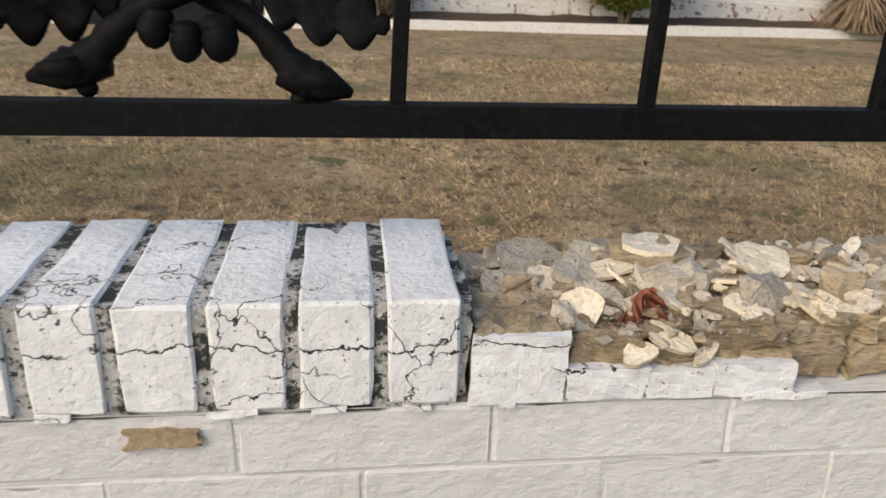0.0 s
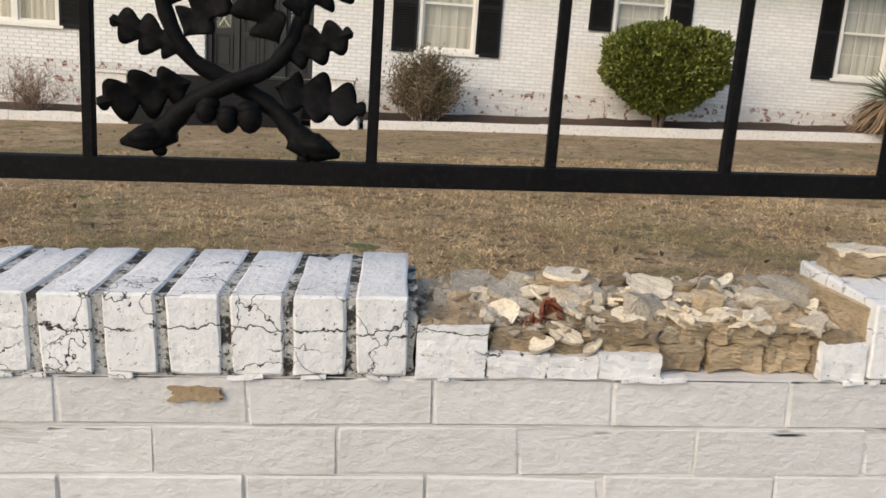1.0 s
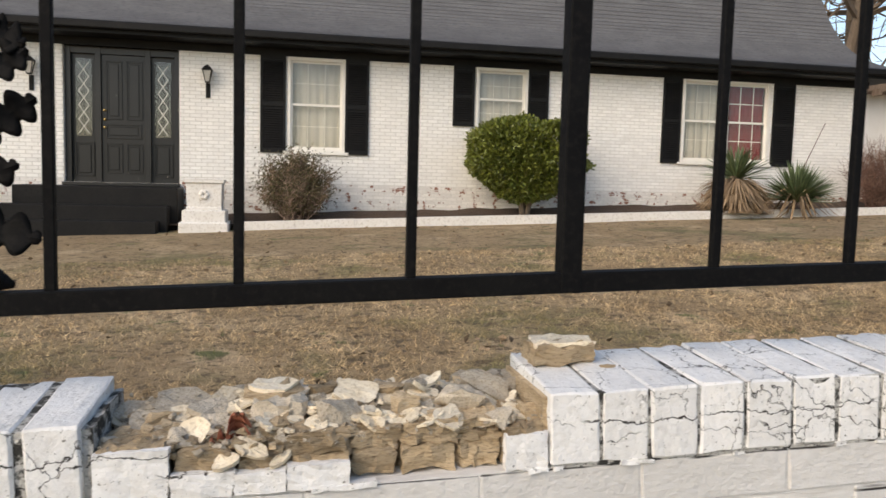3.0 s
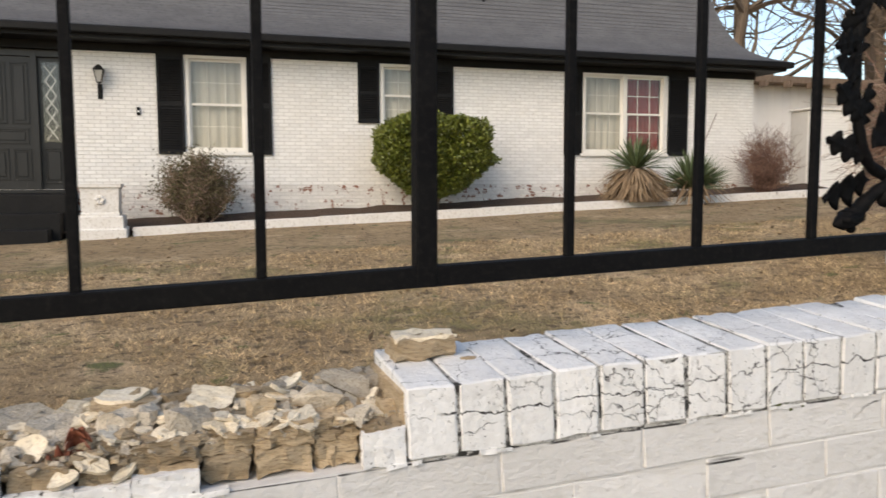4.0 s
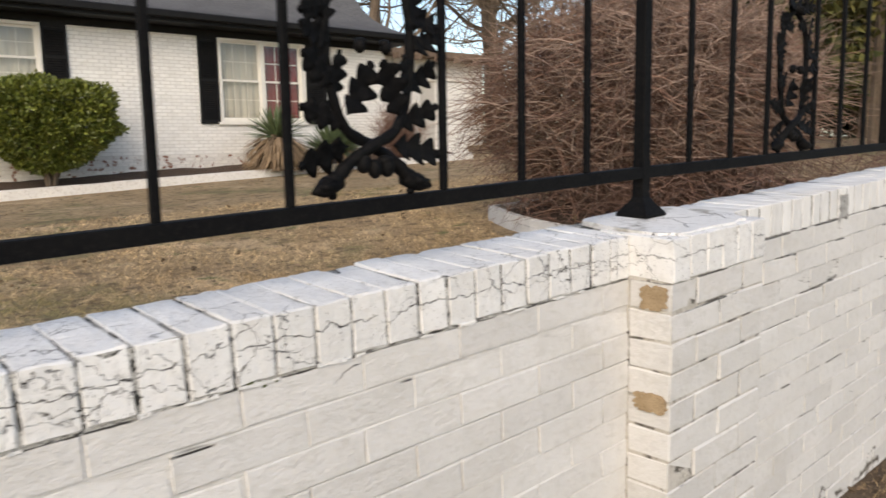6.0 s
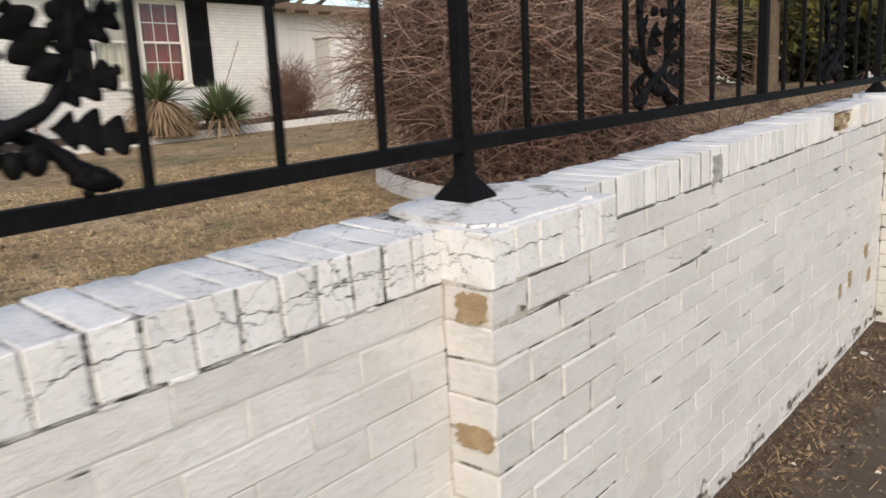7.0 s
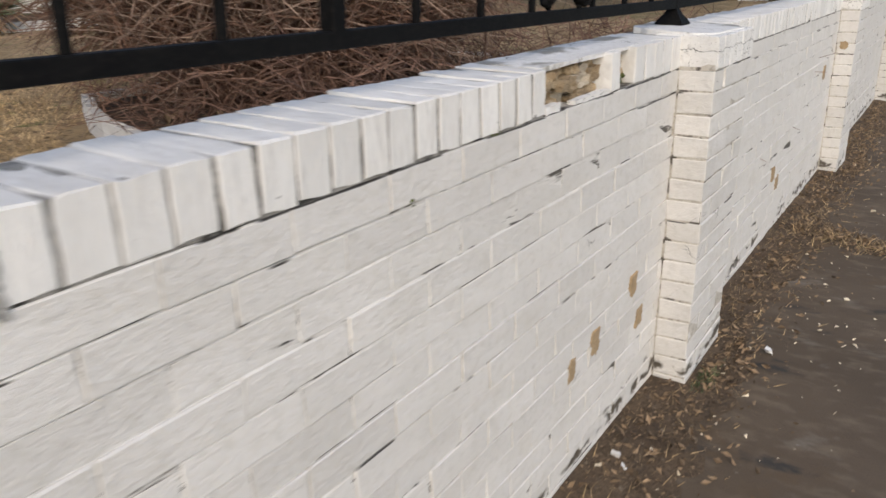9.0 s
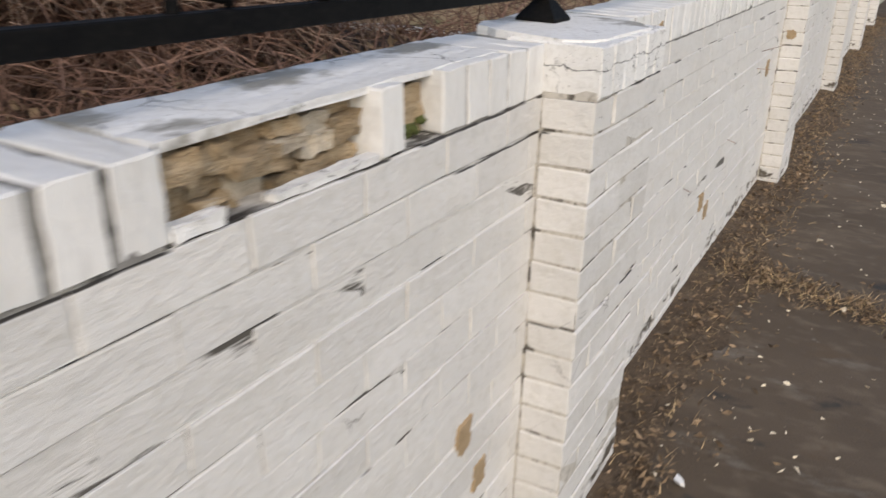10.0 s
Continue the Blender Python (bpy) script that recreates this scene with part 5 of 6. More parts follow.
FL, BR, MO = "cream flake of old paint lying in the broken wall", "broken tan brick piece lying in the wall gap", "pale lump of old mortar in the wall gap"
SKINS = [  # size, x, y, height above the cap's foot, tilts
    (0.105, 0.070, 0.115, 0.150, 0.070, 24, 8, 12), (0.095, 0.075, 0.165, 0.165, 0.078, 34, -6, 30), (0.085, 0.060, 0.135, 0.105, 0.064, 30, 14, -18), (0.080, 0.055, 0.205, 0.130, 0.078, 26, 10, 40),
    (0.070, 0.050, 0.100, 0.075, 0.058, 12, -4, 8), (0.060, 0.045, 0.215, 0.080, 0.066, 34, 18, -30), (0.090, 0.060, 0.345, 0.170, 0.080, 14, 6, 20), (0.080, 0.050, 0.250, 0.180, 0.084, 30, 0, -12)]
PLACED = [  # kind, size, x, y, height above the cap's foot, tilts, seed
    ("f", (0.075, 0.055), 0.100, 0.13, 0.066, 28, 6, 10, 1), ("f", (0.085, 0.06), 0.150, 0.16, 0.074, 40, -8, 40, 2), ("f", (0.09, 0.05), 0.180, 0.11, 0.070, 22, 26, -35, 3),
    ("f", (0.062, 0.055), 0.190, 0.055, 0.070, 62, 0, -20, 4), ("f", (0.07, 0.05), 0.225, 0.17, 0.082, 50, 0, 20, 5),
    ("b", (0.095, 0.075, 0.024), 0.290, 0.145, 0.100, 4, 0, 4, 6), ("b", (0.088, 0.07, 0.022), 0.292, 0.135, 0.078, 2, 2, -6, 7), ("f", (0.09, 0.075), 0.288, 0.150, 0.116, 4, 2, 8, 8),
    ("m", (0.07, 0.022, 0.018), 0.305, 0.075, 0.066, 0, 4, -8, 9), ("f", (0.095, 0.060), 0.405, 0.125, 0.100, 38, 4, 12, 10), ("b", (0.06, 0.05, 0.03), 0.36, 0.16, 0.09, 8, 10, 30, 11),
    ("b", (0.08, 0.055, 0.04), 0.295, 0.060, 0.054, 3, 0, 8, 12), ("m", (0.065, 0.05, 0.035), 0.375, 0.060, 0.082, 20, 14, 24, 13), ("f", (0.065, 0.032), 0.262, 0.012, 0.052, 38, 24, -28, 14),
    ("f", (0.046, 0.032), 0.232, 0.004, 0.040, 30, -24, 20, 15), ("f", (0.05, 0.022), 0.435, 0.06, 0.078, 40, 35, 62, 16), ("m", (0.075, 0.06, 0.044), 0.545, 0.085, 0.086, 12, 0, 10, 17),
    ("m", (0.095, 0.05, 0.026), 0.600, 0.120, 0.092, 18, 26, -30, 18), ("b", (0.06, 0.05, 0.034), 0.475, 0.085, 0.084, 8, 6, 14, 19), ("f", (0.06, 0.02), 0.52, 0.15, 0.108, 16, -22, 38, 20),
    ("b", (0.05, 0.035, 0.022), 0.455, 0.145, 0.092, 14, 0, -20, 21), ("f", (0.055, 0.04), 0.505, 0.05, 0.072, 16, 8, 6, 22), ("f", (0.04, 0.025), 0.625, 0.045, 0.062, 10, 14, -20, 23),
    ("b", (0.045, 0.03, 0.02), 0.425, 0.14, 0.096, 0, 12, 30, 24), ("b", (0.07, 0.03, 0.016), 0.59, 0.165, 0.094, 0, 0, 4, 25), ("m", (0.04, 0.035, 0.028), 0.49, 0.14, 0.098, 20, 0, 50, 26),
    ("f", (0.05, 0.02), 0.500, 0.125, 0.102, 20, 38, 40, 27), ("f", (0.045, 0.02), 0.300, 0.01, 0.036, 30, -28, 30, 28), ("f", (0.07, 0.05), 0.445, 0.165, 0.084, 24, 10, 70, 29)]
for kd, size, x, y, hh, rx, ry, rz, sd in PLACED:
    if kd == "f":
        rubble(flake((size[0] * 0.85, size[1] * 0.85), sd, M_FLAKE, 0.006, 0.12), "paint_flake", FL, x, y, hh, rx, ry, rz)
    else:
        rubble(chunk(size, sd, M_TAN if kd == "b" else M_MORTAR), "brick_fragment" if kd == "b" else "mortar_lump", BR if kd == "b" else MO, x, y, hh, rx, ry, rz)
for i, (w, dp, x, y, hh, rx, ry, rz) in enumerate(SKINS):
    rubble(flake((w, dp), 900 + i, M_MORTAR, 0.009, 0.10), "mortar_skin", "broad sheet of old mortar leaning in the wall gap", x, y, hh, rx, ry, rz)
r = random.Random(77)
for i in range(250):
    x, y = r.uniform(0.09 if i % 3 == 0 else 0.24, 0.645), r.uniform(0.03, 0.185)
    s = 0.010 + 0.042 * r.random() ** 1.5
    hh = 0.066 + 0.16 * max(0, y - 0.06) + r.uniform(0, 0.012) - (0.012 if x > 0.53 else 0)
    if i % 3:
        rubble(flake((s * 1.3, s * 0.8), 200 + i, M_FLAKE, 0.004, 0.08), "paint_flake", FL, x, y, hh, r.uniform(-35, 45), r.uniform(-30, 30), r.uniform(0, 180))
    else:
        rubble(chunk((s, s * 0.8, s * 0.5), 200 + i, M_TAN if i % 2 else M_MORTAR, 12), "brick_fragment" if i % 2 else "mortar_lump", BR if i % 2 else MO, x, y, hh, r.uniform(-30, 30), r.uniform(-30, 30), r.uniform(0, 180))
for i in range(60):             # chips on the front stumps
    x, y, s = r.uniform(0.165, 0.40), r.uniform(0.005, 0.07), 0.008 + 0.026 * r.random() ** 1.5
    hh = 0.050 + 0.25 * y + r.uniform(-0.006, 0.004)
    rubble(chunk((s, s * 0.8, s * 0.6), 500 + i, M_TAN if i % 3 else M_MORTAR, 12), "brick_fragment" if i % 3 else "mortar_lump", BR if i % 3 else MO, x, y, hh, r.uniform(-30, 30), r.uniform(-30, 30), r.uniform(0, 180))
crumbs_v, crumbs_f = [], []
for i in range(900):
    x, y = r.uniform(0.08, 0.65), r.uniform(0.0, 0.19)
    s = r.uniform(0.0015, 0.005)
    base = Vector((x, y, cap_z(x) - 0.1 + 0.062 + 0.14 * max(0, y - 0.06) + r.uniform(-0.01, 0.008)))
    k = len(crumbs_v)
    crumbs_v += [base + Vector((r.uniform(-s, s), r.uniform(-s, s), r.uniform(-s, s))) for _ in range(4)]
    crumbs_f += [(k, k + 1, k + 2), (k, k + 2, k + 3), (k, k + 3, k + 1), (k + 1, k + 3, k + 2)]
tagged(new("mortar_crumbs", mesh_from(crumbs_v, crumbs_f, M_MORTAR, "crumbs")), "fine crumbs of mortar strewn over the rubble", "rubble", "", "stuff")

loose = tagged(new("loose_brick", rough_block(0.670, 0.762, 0.112, 0.176, 0.109, 0.139, 95, M_TAN, 0.009, 4)), "loose tan half brick lying on the wall cap", "brick")
part("chalky_top", rough_block(0.672, 0.762, 0.114, 0.174, 0.136, 0.142, 96, M_FLAKE, 0.008, 4), None, loose, "chalky pale top")
rubble(chunk((0.04, 0.025, 0.012), 301, M_TAN), "brick_fragment", BR, 0.785, 0.10, 0.132, 0, 0, 20)
bm = bmesh.new()
for k in range(3):
    oak_leaf(bm, (0.238 + 0.004 * k, 0.045, cap_z(0.24) - 0.1 + 0.05 + 0.004 * k), (0.3 - 0.3 * k, -0.2, 0.9 - 0.5 * k), 0.045, 0.028, 0.9, (0.2, -1, 0.4 * k))
tagged(new("curled_leaf", mesh_of(bm, M_RUST, "leaf", True)), "curled rust-red dead leaf among the rubble", "leaf")

r = random.Random(19)
for i in range(46):
    x = r.uniform(-0.75, 2.2)
    if 0.39 < x < 0.6:
        continue
    w2, h2 = r.uniform(0.012, 0.05), r.uniform(0.003, 0.007)
    part("paint_scab", rough_block(x, x + w2, -0.004, 0.012, -0.006, -0.006 + h2, 700 + i, M_CAP, 0.0025, 2), None, BROKEN_WALL)

# the second break, nearer the next pilaster
BW2 = walls[2]
rb = random.Random(88)
x = BREAK[0] + 0.003
while x < BREAK[1] - 0.02:
    b, z, k = min(BREAK[1], x + rb.uniform(0.045, 0.075)), -0.002, 0
    while z < 0.080:
        h2 = min(rb.uniform(0.016, 0.036), 0.094 - z)
        ob = part("broken_cap_brick", rough_block(x, b - 0.003, rb.uniform(0.012, 0.050) + (0.022 if z > 0.05 else 0), 0.17, z, z + h2 - 0.002, rb.randrange(9999), M_TAN if rb.random() < 0.75 else M_MORTAR, 0.010, 3), None, BW2, "spalled tan brick in the broken cap")
        z, k = z + h2, k + 1
    x = b
part("painted_sliver", rough_block(4.98, 5.198, -0.002, 0.02, -0.002, 0.009, 150, M_CAP, 0.003, 6), None, BW2, "white paint left below the break")
part("painted_sliver", rough_block(4.826, 4.90, -0.002, 0.02, -0.002, 0.016, 151, M_CAP, 0.004, 3), None, BW2, "white paint left beside the break")
part("mortar_wash", rough_block(BREAK[0] + 0.004, 5.62, 0.022, 0.196, 0.090, 0.1008, 152, M_WASH, 0.003, 8, rise=RISE_FAR), None, BW2, "weathered grey and white mortar over the broken cap")
part("broken_cap_brick", rough_block(5.268, 5.372, 0.035, 0.18, 0.0, 0.08, 153, M_TAN, 0.008, 4), None, BW2, "hollow brick with moss")
moss = bmesh.new()
for i in range(14):
    blob(moss, (r.uniform(5.275, 5.36), r.uniform(0.028, 0.04), cap_z(5.3) - 0.1 + r.uniform(0.004, 0.036)), r.uniform(0.006, 0.013), (1.3, 0.8, 0.7), None, 2, 0.5, i)
part("moss", moss, M_MOSS, BW2, "green moss in the hollow")


def moss_tuft(x, drop, n, seed, y=-0.001):
    rr = random.Random(seed)
    bm_ = bmesh.new()
    for i in range(n):
        blob(bm_, (x + rr.gauss(0, 0.014), y + rr.uniform(-0.003, 0.002), cap_z(x) - drop + rr.gauss(0, 0.006)), rr.uniform(0.002, 0.005), (1.4, 0.7, 0.8), None, 1, 0.5, i)
    tagged(new("moss_tuft", mesh_of(bm_, M_MOSS, "moss")), "small green moss tuft in a mortar joint", "moss", "moss in the wall joints")


moss_tuft(4.60, 0.103, 9, 1)
moss_tuft(1.28, 0.102, 6, 2)
moss_tuft(-0.47, 0.103, 6, 3)
moss_tuft(4.30, 0.168, 6, 4)


def patch(x, z, w, hgt, seed, name, material, label, owner, y=-0.0035, side=False, ragged=0.45):
    """A thin ragged patch on a face of the wall, or on the side of a pilaster, where x is its plane and y its middle."""
    bm_ = bmesh.new()
    n = 44
    rim = []
    for i in range(n):
        t = 2 * math.pi * i / n
        k = 1 + ragged * noise.noise(Vector((math.cos(t) * 2.2, math.sin(t) * 2.2, seed))) + 0.3 * noise.noise(Vector((math.cos(t) * 7, math.sin(t) * 7, seed)))
        q = max(abs(math.cos(t)), abs(math.sin(t))) ** -0.7
        rim.append((math.cos(t) * w / 2 * k * q, math.sin(t) * hgt / 2 * k * q))
    if side:
        front, back = [[bm_.verts.new((x + d, y - a, z + b)) for a, b in rim] for d in (-0.001, 0.008)]
    else:
        front, back = [[bm_.verts.new((x + a, y + d, z + b + S * a)) for a, b in rim] for d in (-0.001, 0.008)]
    for i in range(n):
        bm_.faces.new((back[i], back[(i + 1) % n], front[(i + 1) % n], front[i]))
    bm_.faces.new(front)
    bmesh.ops.recalc_face_normals(bm_, faces=bm_.faces[:])
    part(name, bm_, material, owner, label)


patch(3.565, 1.162, 0.075, 0.085, 5, "mortar_smear", M_STAIN, "grey mildewed smear", BW2, y=-0.0045)
BARE = "bare tan brick where the paint has flaked"
for i, (x, z, w, hgt, owner) in enumerate(((-0.188, 0.967, 0.062, 0.017, BROKEN_WALL), (5.494, 0.555, 0.052, 0.070, BW2), (5.572, 0.421, 0.050, 0.065, BW2), (5.198, 0.472, 0.055, 0.075, BW2),
                                           (5.039, 0.448, 0.040, 0.060, BW2), (7.60, 0.52, 0.06, 0.07, walls[3]), (7.72, 0.45, 0.07, 0.07, walls[3]), (8.9, 0.95, 0.07, 0.08, walls[3]), (6.62, 1.27, 0.035, 0.06, walls[3]))):
    patch(x, z, w, hgt, 30 + i, "bare_patch", M_BARE, BARE, owner, y=-0.0052)
XL = PIL_X - PIL_W / 2
for i, (bay, y, below, w, hgt) in enumerate(((0, -0.072, 0.143, 0.075, 0.058), (0, -0.066, 0.395, 0.085, 0.045), (1, -0.060, 1.225, 0.085, 0.060), (2, -0.05, 0.33, 0.05, 0.05))):
    x = XL + bay * BAY
    patch(x - 0.0030, cap_z(x) - below, w, hgt, 50 + i, "bare_patch", M_BARE, BARE, pilasters[bay + 1], y=y, side=True, ragged=0.3)

dirt_v, dirt_f, NX, NY = [], [], 260, 12
for i in range(NX + 1):
    x = 0.5 + 22 * i / NX
    reach = 0.30 + 0.16 * noise.noise(Vector((x * 1.1, 0, 3))) + 0.07 * noise.noise(Vector((x * 4.1, 0, 9)))
    for j in range(NY + 1):
        y = 0.03 - reach * 1.1 * j / NY
        dirt_v.append((x, y, street_surface(x, y) + 0.022 * (1 - (j / NY) ** 1.5) - 0.006 + 0.008 * noise.noise(Vector((x * 14, y * 14, 0)))))
for i in range(NX):
    for j in range(NY):
        k = i * (NY + 1) + j
        dirt_f.append((k, k + 1, k + NY + 2, k + NY + 1))
tagged(new("dirt_strip", mesh_from(dirt_v, dirt_f, M_DIRT, "dirt", True)), "brown dirt and leaf mould gathered along the wall", "dirt", "", "structure")

# ---- along the foot of the wall: dead leaves, dry grass, chips and litter ----
lv, lf = [], []
r = random.Random(31)
for i in range(17000):
    x = 1.5 + 20 * r.random() ** 1.3
    reach = 0.26 + 0.14 * noise.noise(Vector((x * 1.3, 0, 3)))
    y = -0.01 - abs(r.gauss(0, reach * 0.62))
    if any(abs(x - PIL_X - k * BAY) < PIL_W / 2 + 0.02 for k in range(6)) and y > -PIL_D - 0.02:
        y -= PIL_D + 0.02
    if i % 6 == 0:              # a crack across the asphalt, full of dry grass
        y = -r.uniform(0.1, 2.6)
        x = 7.9 + 0.35 * y + r.gauss(0, 0.09)
    p = Vector((x, y, street_surface(x, y) + r.uniform(0.003, 0.02)))
    leaf_quad(lv, lf, p, (r.gauss(0, 1), r.gauss(0, 1), r.gauss(0.1, 0.35)), 0.008 + 0.034 * r.random() ** 2, r, 0.45)
tagged(new("dead_leaves", mesh_from(lv, lf, M_LEAFDARK, "leaves")), "brown dead leaves blown along the wall's foot", "leaves", "", "stuff")
gv, gf = [], []
for i in range(9000):
    x = 1.5 + 20 * r.random() ** 1.3
    y = -0.01 - abs(r.gauss(0, 0.13))
    if i % 4 == 0:
        y = -r.uniform(0.1, 2.6)
        x = 7.9 + 0.35 * y + r.gauss(0, 0.07)
    p = Vector((x, y, street_surface(x, y) - 0.004))
    d = Vector((r.gauss(0, 0.7), r.gauss(-0.2, 0.7), r.uniform(0.2, 0.9))).normalized() * r.uniform(0.02, 0.07)
    s = d.cross(Vector((r.gauss(0, 1), r.gauss(0, 1), 0.2))).normalized() * 0.0018
    k = len(gv)
    gv += [p - s, p + s, p + d]
    gf.append((k, k + 1, k + 2))
tagged(new("dry_weeds", mesh_from(gv, gf, M_BLADE, "weeds")), "dry weeds and grass at the wall's foot", "weeds", "", "stuff")
gv, gf = [], []
for i in range(260):
    x, y = 5.86 + r.gauss(0, 0.05), -PIL_D - 0.035 - abs(r.gauss(0, 0.02))
    p = Vector((x, y, street_surface(x, y) - 0.004))
    d = Vector((r.gauss(0, 0.6), r.gauss(-0.2, 0.6), r.uniform(0.4, 1.0))).normalized() * r.uniform(0.02, 0.05)
    sd = d.cross(Vector((r.gauss(0, 1), r.gauss(0, 1), 0.2))).normalized() * 0.0022
    gv += [p - sd, p + sd, p + d]
    gf.append((3 * i, 3 * i + 1, 3 * i + 2))
tagged(new("green_weed", mesh_from(gv, gf, M_YUCCA, "weed")), "small green weed at the pilaster's foot", "weed", "", "stuff")
cv, cf = [], []
for i in range(700):
    x = r.uniform(2, 18)
    y = -0.02 - abs(r.gauss(0, 0.55))
    s = r.uniform(0.003, 0.013)
    p = Vector((x, y, street_surface(x, y) + s * 0.3))
    k = len(cv)
    cv += [p + Vector((r.uniform(-s, s), r.uniform(-s, s), r.uniform(-s, s) * 0.6)) for _ in range(4)]
    cf += [(k, k + 1, k + 2), (k, k + 2, k + 3), (k, k + 3, k + 1), (k + 1, k + 3, k + 2)]
tagged(new("paint_chips", mesh_from(cv, cf, M_FLAKE, "chips")), "fallen paint chips and grit on the pavement", "paint chips", "", "stuff")
for i, (x, y, s) in enumerate(((6.18, -0.32, 0.042), (5.235, -0.075, 0.05), (5.20, -0.12, 0.035), (5.17, -0.05, 0.03), (6.9, -0.5, 0.03), (7.6, -0.62, 0.035), (8.4, -0.45, 0.03), (9.2, -0.7, 0.03), (6.5, -0.45, 0.02))):
    ob = tagged(new("fallen_chip", chunk((s, s * 0.75, s * 0.6), 400 + i, M_LITTER if i < 3 else M_FLAKE, 12)), "white chip of masonry fallen on the asphalt", "chip", "chips on the pavement")
    ob.matrix_basis = pose(x, y, street_surface(x, y) + s * 0.25, 0, 0, i * 40)

lv, lf = [], []
for i in range(1300):
    a, u = r.uniform(0, 6.283), math.sqrt(r.random())
    x, y = PX + (PRX - 0.1) * u * math.cos(a), PY + (PRY - 0.1) * u * math.sin(a)
    if y > 0.3:
        leaf_quad(lv, lf, Vector((x, y, lawn_z(x, y) + 0.11 + 0.16 * (1 - u * u))), (r.gauss(0, 1), r.gauss(0, 1), r.gauss(0.2, 0.4)), r.uniform(0.04, 0.11), r, 0.6)
tagged(new("planter_leaves", mesh_from(lv, lf, M_LEAFLITTER, "leaves")), "dead leaves lying in the round planter", "leaves", "", "stuff")

# ---- grass of the near lawn ----
gv, gf = [], []
r = random.Random(41)
for i in range(210000):
    y = 0.24 + (r.random() ** 1.7) * 8.5
    x = r.uniform(-1.8 - 0.45 * y, 3.0 + 1.15 * y)
    p = Vector((x, y, lawn_surface(x, y) - 0.004))
    if ((x - PX) / PRX) ** 4 + ((y - PY) / PRY) ** 4 < 1.05:
        continue
    ln = r.uniform(0.02, 0.06)
    d = Vector((r.gauss(0, 0.8), r.gauss(0, 0.8), r.uniform(0.25, 1.0))).normalized() * ln
    s = d.cross(Vector((r.gauss(0, 1), r.gauss(0, 1), 0.1))).normalized() * (0.0016 + 0.0003 * y)
    k = len(gv)
    gv += [p - s, p + s, p + d]
    gf.append((k, k + 1, k + 2))
tagged(new("lawn_grass", mesh_from(gv, gf, M_BLADE, "grass")), "short dry straw-coloured grass of the lawn", "grass", "", "stuff")
lv, lf = [], []
for i in range(900):
    y = r.uniform(0.3, 12.3)
    x = r.uniform(-2 - 0.4 * y, 4 + 1.1 * y)
    leaf_quad(lv, lf, Vector((x, y, lawn_surface(x, y) + 0.02)), (r.gauss(0, 1), r.gauss(0, 1), 0.1), r.uniform(0.03, 0.07), r, 0.7)
tagged(new("fallen_leaves", mesh_from(lv, lf, M_LEAFLITTER, "fallen")), "scattered dead leaves on the lawn", "leaves", "", "stuff")

# ---- beyond the house ----
annex = thing("garden_annex", "low white outbuilding with flat brown eaves beside the house", "outbuilding")
AY = 19.5
part("wall", boxed(13.2, 21.6, AY, AY + 0.25, 0.6, 4.3), M_ANNEX, annex)
for i in range(28):
    part("board", boxed(13.2 + i * 0.3, 13.49 + i * 0.3, AY - 0.02, AY - 0.001, 0.65, 4.25), M_ANNEX, annex)
part("roof", boxed(12.9, 22.0, AY - 0.6, AY + 5, 4.3, 4.52, bevel=0.02), M_WOOD, annex, "flat brown roof edge")
for i in range(10):
    part("rafter", boxed(13.3 + i * 0.9, 13.4 + i * 0.9, AY - 0.9, AY - 0.6, 4.16, 4.34), M_WOOD, annex)
part("side_wall", boxed(21.35, 21.6, AY + 0.25, AY + 5, 0.6, 4.3), M_ANNEX, annex)

pier = thing("gate_pier", "white painted brick pier at the end of the house bed", "pier")
for c in range(29):
    z = 1.02 + c * 0.0675
    cuts = [14.30 + 0.22 * k + (0.11 if c % 2 and 0 < k < 5 else 0) for k in range(6)]
    for a, b in zip(cuts, cuts[1:]):
        part("brick", boxed(a + 0.003, b - 0.003, 13.95, 14.06, z, z + 0.062, bevel=0.003), M_HOUSE, pier)
part("core", boxed(14.31, 15.39, 13.96, 14.62, 0.8, 2.98, bevel=0.01), M_HOUSEJOINT, pier)
part("coping", boxed(14.26, 15.44, 13.90, 14.66, 2.982, 3.05, bevel=0.015), M_CURB, pier)


def bare_tree(x, y, height, seed, label):
    rr = random.Random(seed)
    t = thing("bare_tree", label, "tree", "bare trees beyond the house")
    z0 = lawn_surface(x, y)
    bm_ = bmesh.new()
    lean = Vector((rr.gauss(0, 0.05), rr.gauss(0, 0.05), 0))
    pts = [Vector((x, y, z0 - 0.1)) + lean * k * height * 0.12 + Vector((rr.gauss(0, 0.05), rr.gauss(0, 0.05), k * height * 0.12)) for k in range(6)]
    r0 = height * 0.022
    tube(bm_, smooth_path(pts, 3), [r0 * (1.25 - 0.055 * i) for i in range(16)], 8)
    part("trunk", bm_, M_BARK, t)
    vs, fs = [], []
    todo = [(pts[2 + i % 4], Vector((rr.gauss(0, 1), rr.gauss(0, 1), rr.uniform(0.4, 1.3))), height * rr.uniform(0.25, 0.42), r0 * 0.45, 0) for i in range(12)]
    while todo:
        p, d, ln, rad, lev = todo.pop()
        path = twig(vs, fs, p, d, ln, rad, -0.15, rr, 5, 0.28)
        if lev < 3:
            for _ in range(4 if lev < 2 else 3):
                q = path[rr.randrange(2, len(path))]
                todo.append((q, Vector((rr.gauss(0, 1), rr.gauss(0, 1), rr.gauss(0.35, 0.7))), ln * rr.uniform(0.4, 0.62), rad * 0.5, lev + 1))
    part("crown", mesh_from(vs, fs, M_BARK, "crown"), None, t, "bare branching crown")


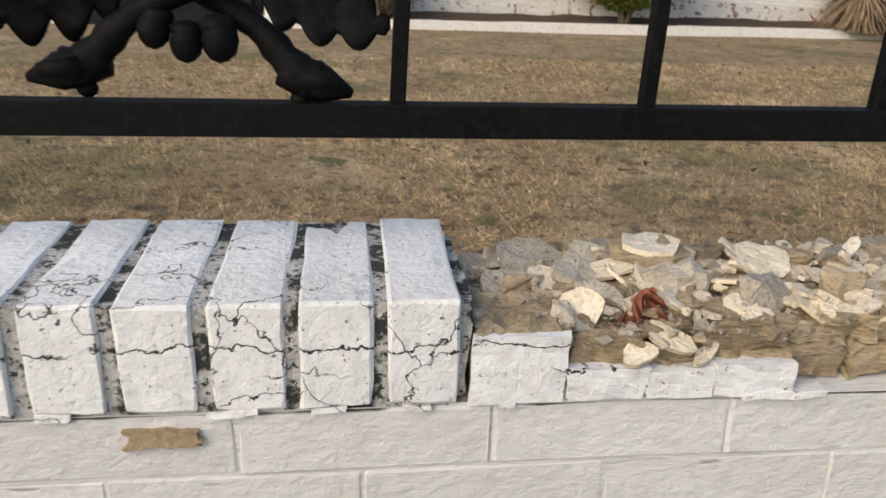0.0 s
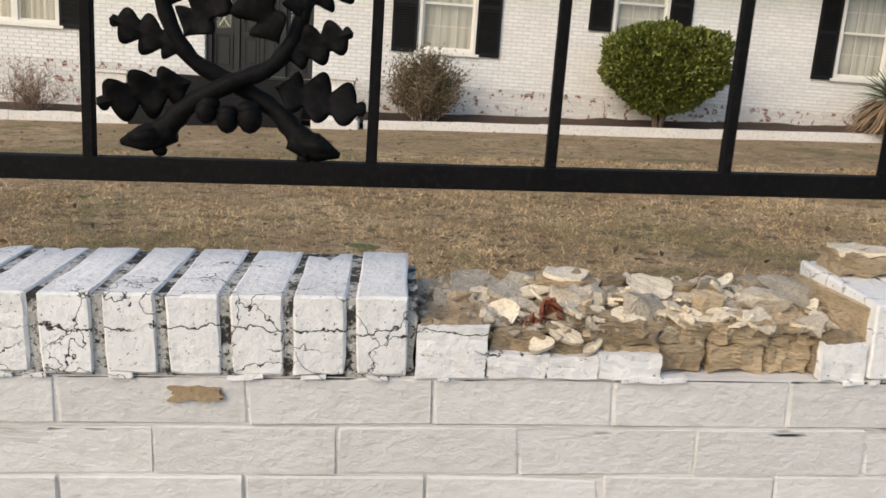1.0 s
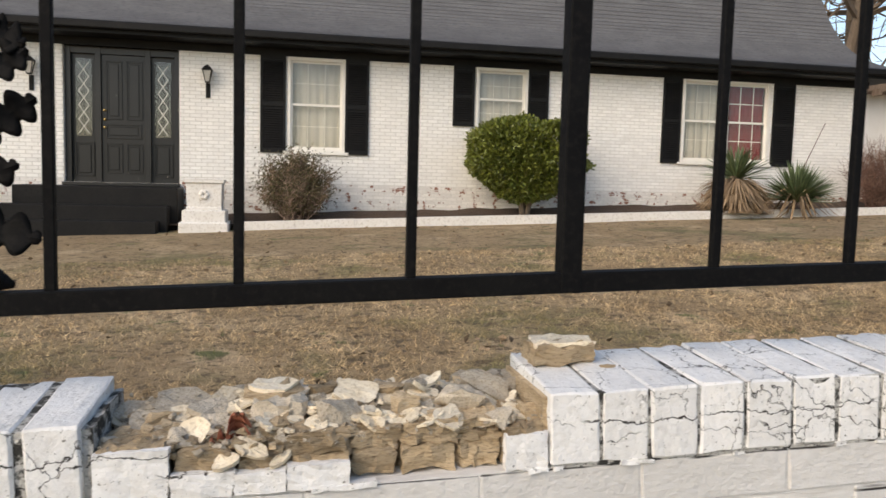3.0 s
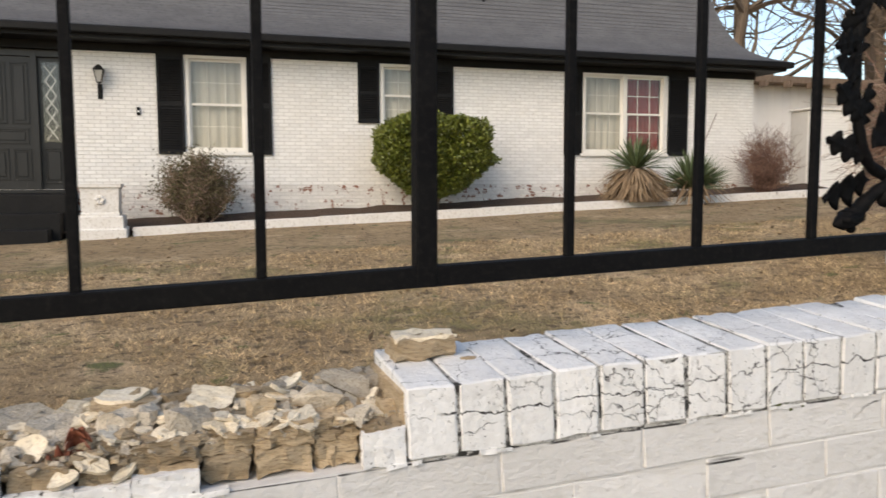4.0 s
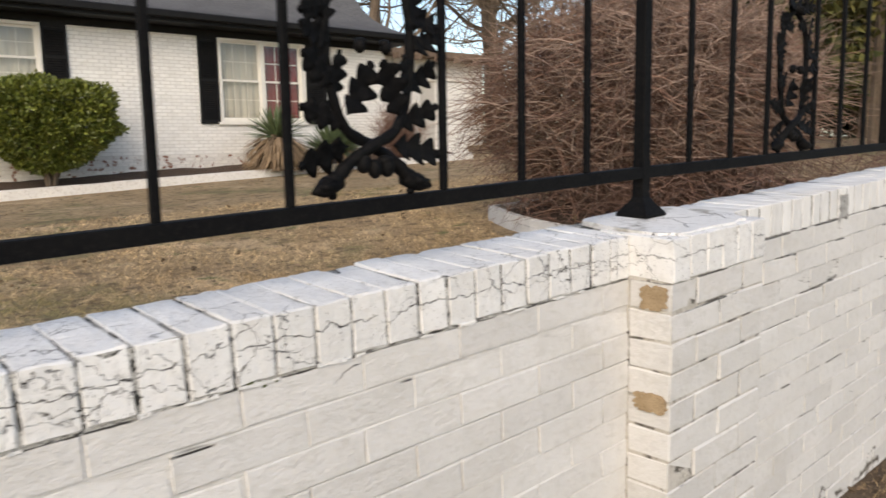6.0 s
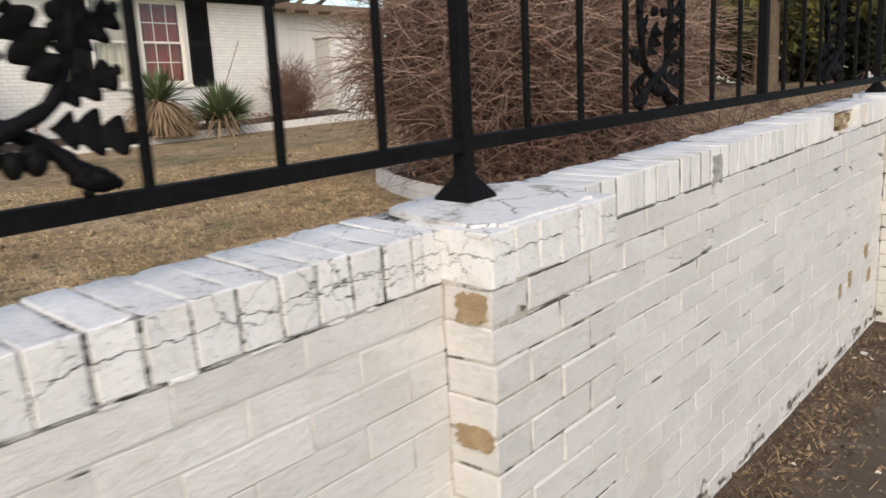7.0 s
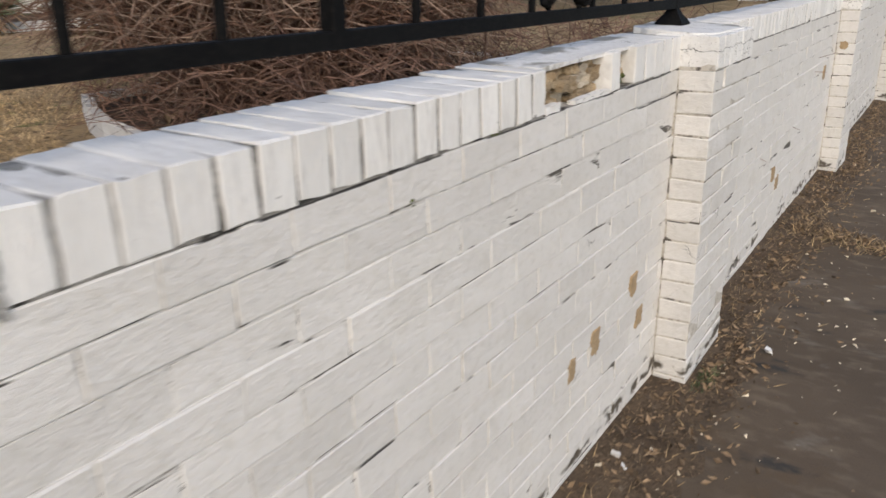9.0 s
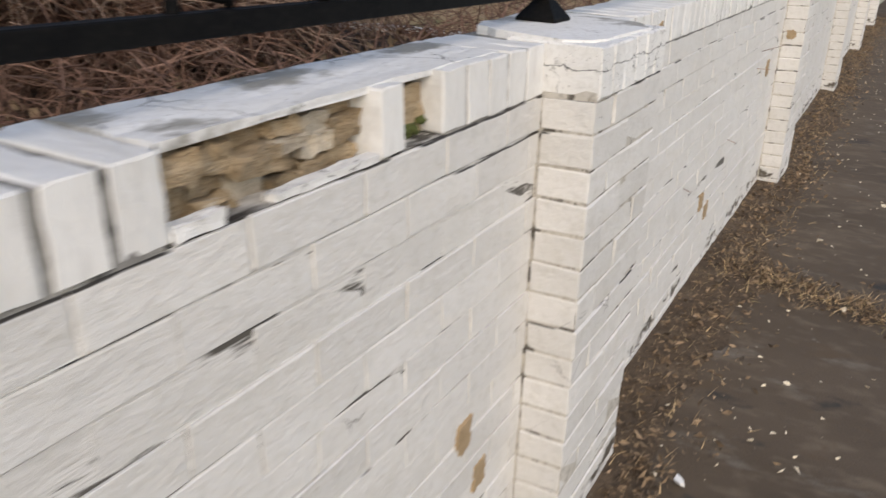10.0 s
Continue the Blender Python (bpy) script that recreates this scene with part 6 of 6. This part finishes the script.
for i, (x, y, hgt) in enumerate(((19.5, 24, 13), (22.5, 27, 15), (26, 23, 12), (16.0, 29, 14), (29, 26, 15), (24, 19.5, 9), (33, 20, 13))):
    bare_tree(x, y, hgt, 500 + i, "leafless winter tree with spreading grey-brown branches")


def conifer(x, y, height, radius, seed, material, label, count, trunk=0.2, clear=0.12):
    rr = random.Random(seed)
    t = thing("conifer", label, "tree", "evergreens at the end of the lawn")
    z0 = lawn_surface(x, y)
    part("trunk", tube(bmesh.new(), [(x, y, z0 - 0.1), (x, y, z0 + height * 0.3), (x + 0.1, y, z0 + height * 0.9)], [trunk, trunk * 0.8, 0.03], 9), M_BARK, t)
    vs, fs = [], []
    for i in range(count):
        u = rr.random() ** 0.8
        zz = clear + (1 - clear) * u
        a = rr.uniform(0, 6.283)
        lump = 1 + 0.28 * noise.noise(Vector((math.cos(a) * 1.6, math.sin(a) * 1.6, zz * 7 + seed)))
        rad = radius * (1 - u) ** 0.65 * lump * rr.uniform(0.55, 1.0) ** 0.5
        p = Vector((x + rad * math.cos(a), y + rad * math.sin(a), z0 + zz * height))
        leaf_quad(vs, fs, p, (math.cos(a) + rr.gauss(0, 0.6), math.sin(a) + rr.gauss(0, 0.6), rr.gauss(0.1, 0.7)), rr.uniform(0.18, 0.42) * (2.0 if material is M_DARKGREEN else 1.25), rr, 0.5)
    part("foliage", mesh_from(vs, fs, material, "foliage"), None, t)


YG, DG = "yellow-green conifer with ragged hanging foliage", "dark dense evergreen at the lawn's edge"
conifer(20.6, 5.6, 9.5, 2.6, 601, M_CONIFER, "yellow-green conifer on a pale bare trunk", 5200, 0.22, 0.17)
for i, (x, y, hgt, rad) in enumerate(((25.5, 10.2, 9, 2.2), (27.5, 12.6, 10, 2.3), (24.0, 13.8, 9.5, 2.2), (29.5, 9.0, 10, 2.4))):
    conifer(x, y, hgt, rad, 610 + i, M_CONIFER, YG, 4200, 0.2, 0.10)
for i in range(15):
    a = radians(33 - i * 2.6)
    dd = 35 + (i * 7 % 5)
    conifer(1.6 + dd * math.cos(a), -0.9 + dd * math.sin(a), 8 + (i * 3 % 4), 3.0, 640 + i, M_DARKGREEN, DG, 3000, 0.25, 0.0)
conifer(31, 3.9, 7, 1.6, 670, M_DARKGREEN, DG, 2600, 0.2, 0.04)
rail = thing("white_rail_fence", "white board fence at the far end of the lawn", "fence")
for i in range(9):
    y = 5.6 - i * 0.45
    part("post", boxed(30.0, 30.1, y - 0.05, y + 0.05, 1.1, 1.58 + 0.02 * i, bevel=0.01), M_LITTER, rail)
    if i < 8:
        part("board", boxed(29.96, 29.998, y - 0.5, y + 0.05, 1.24 + 0.025 * i, 1.47 + 0.025 * i, bevel=0.008), M_LITTER, rail)
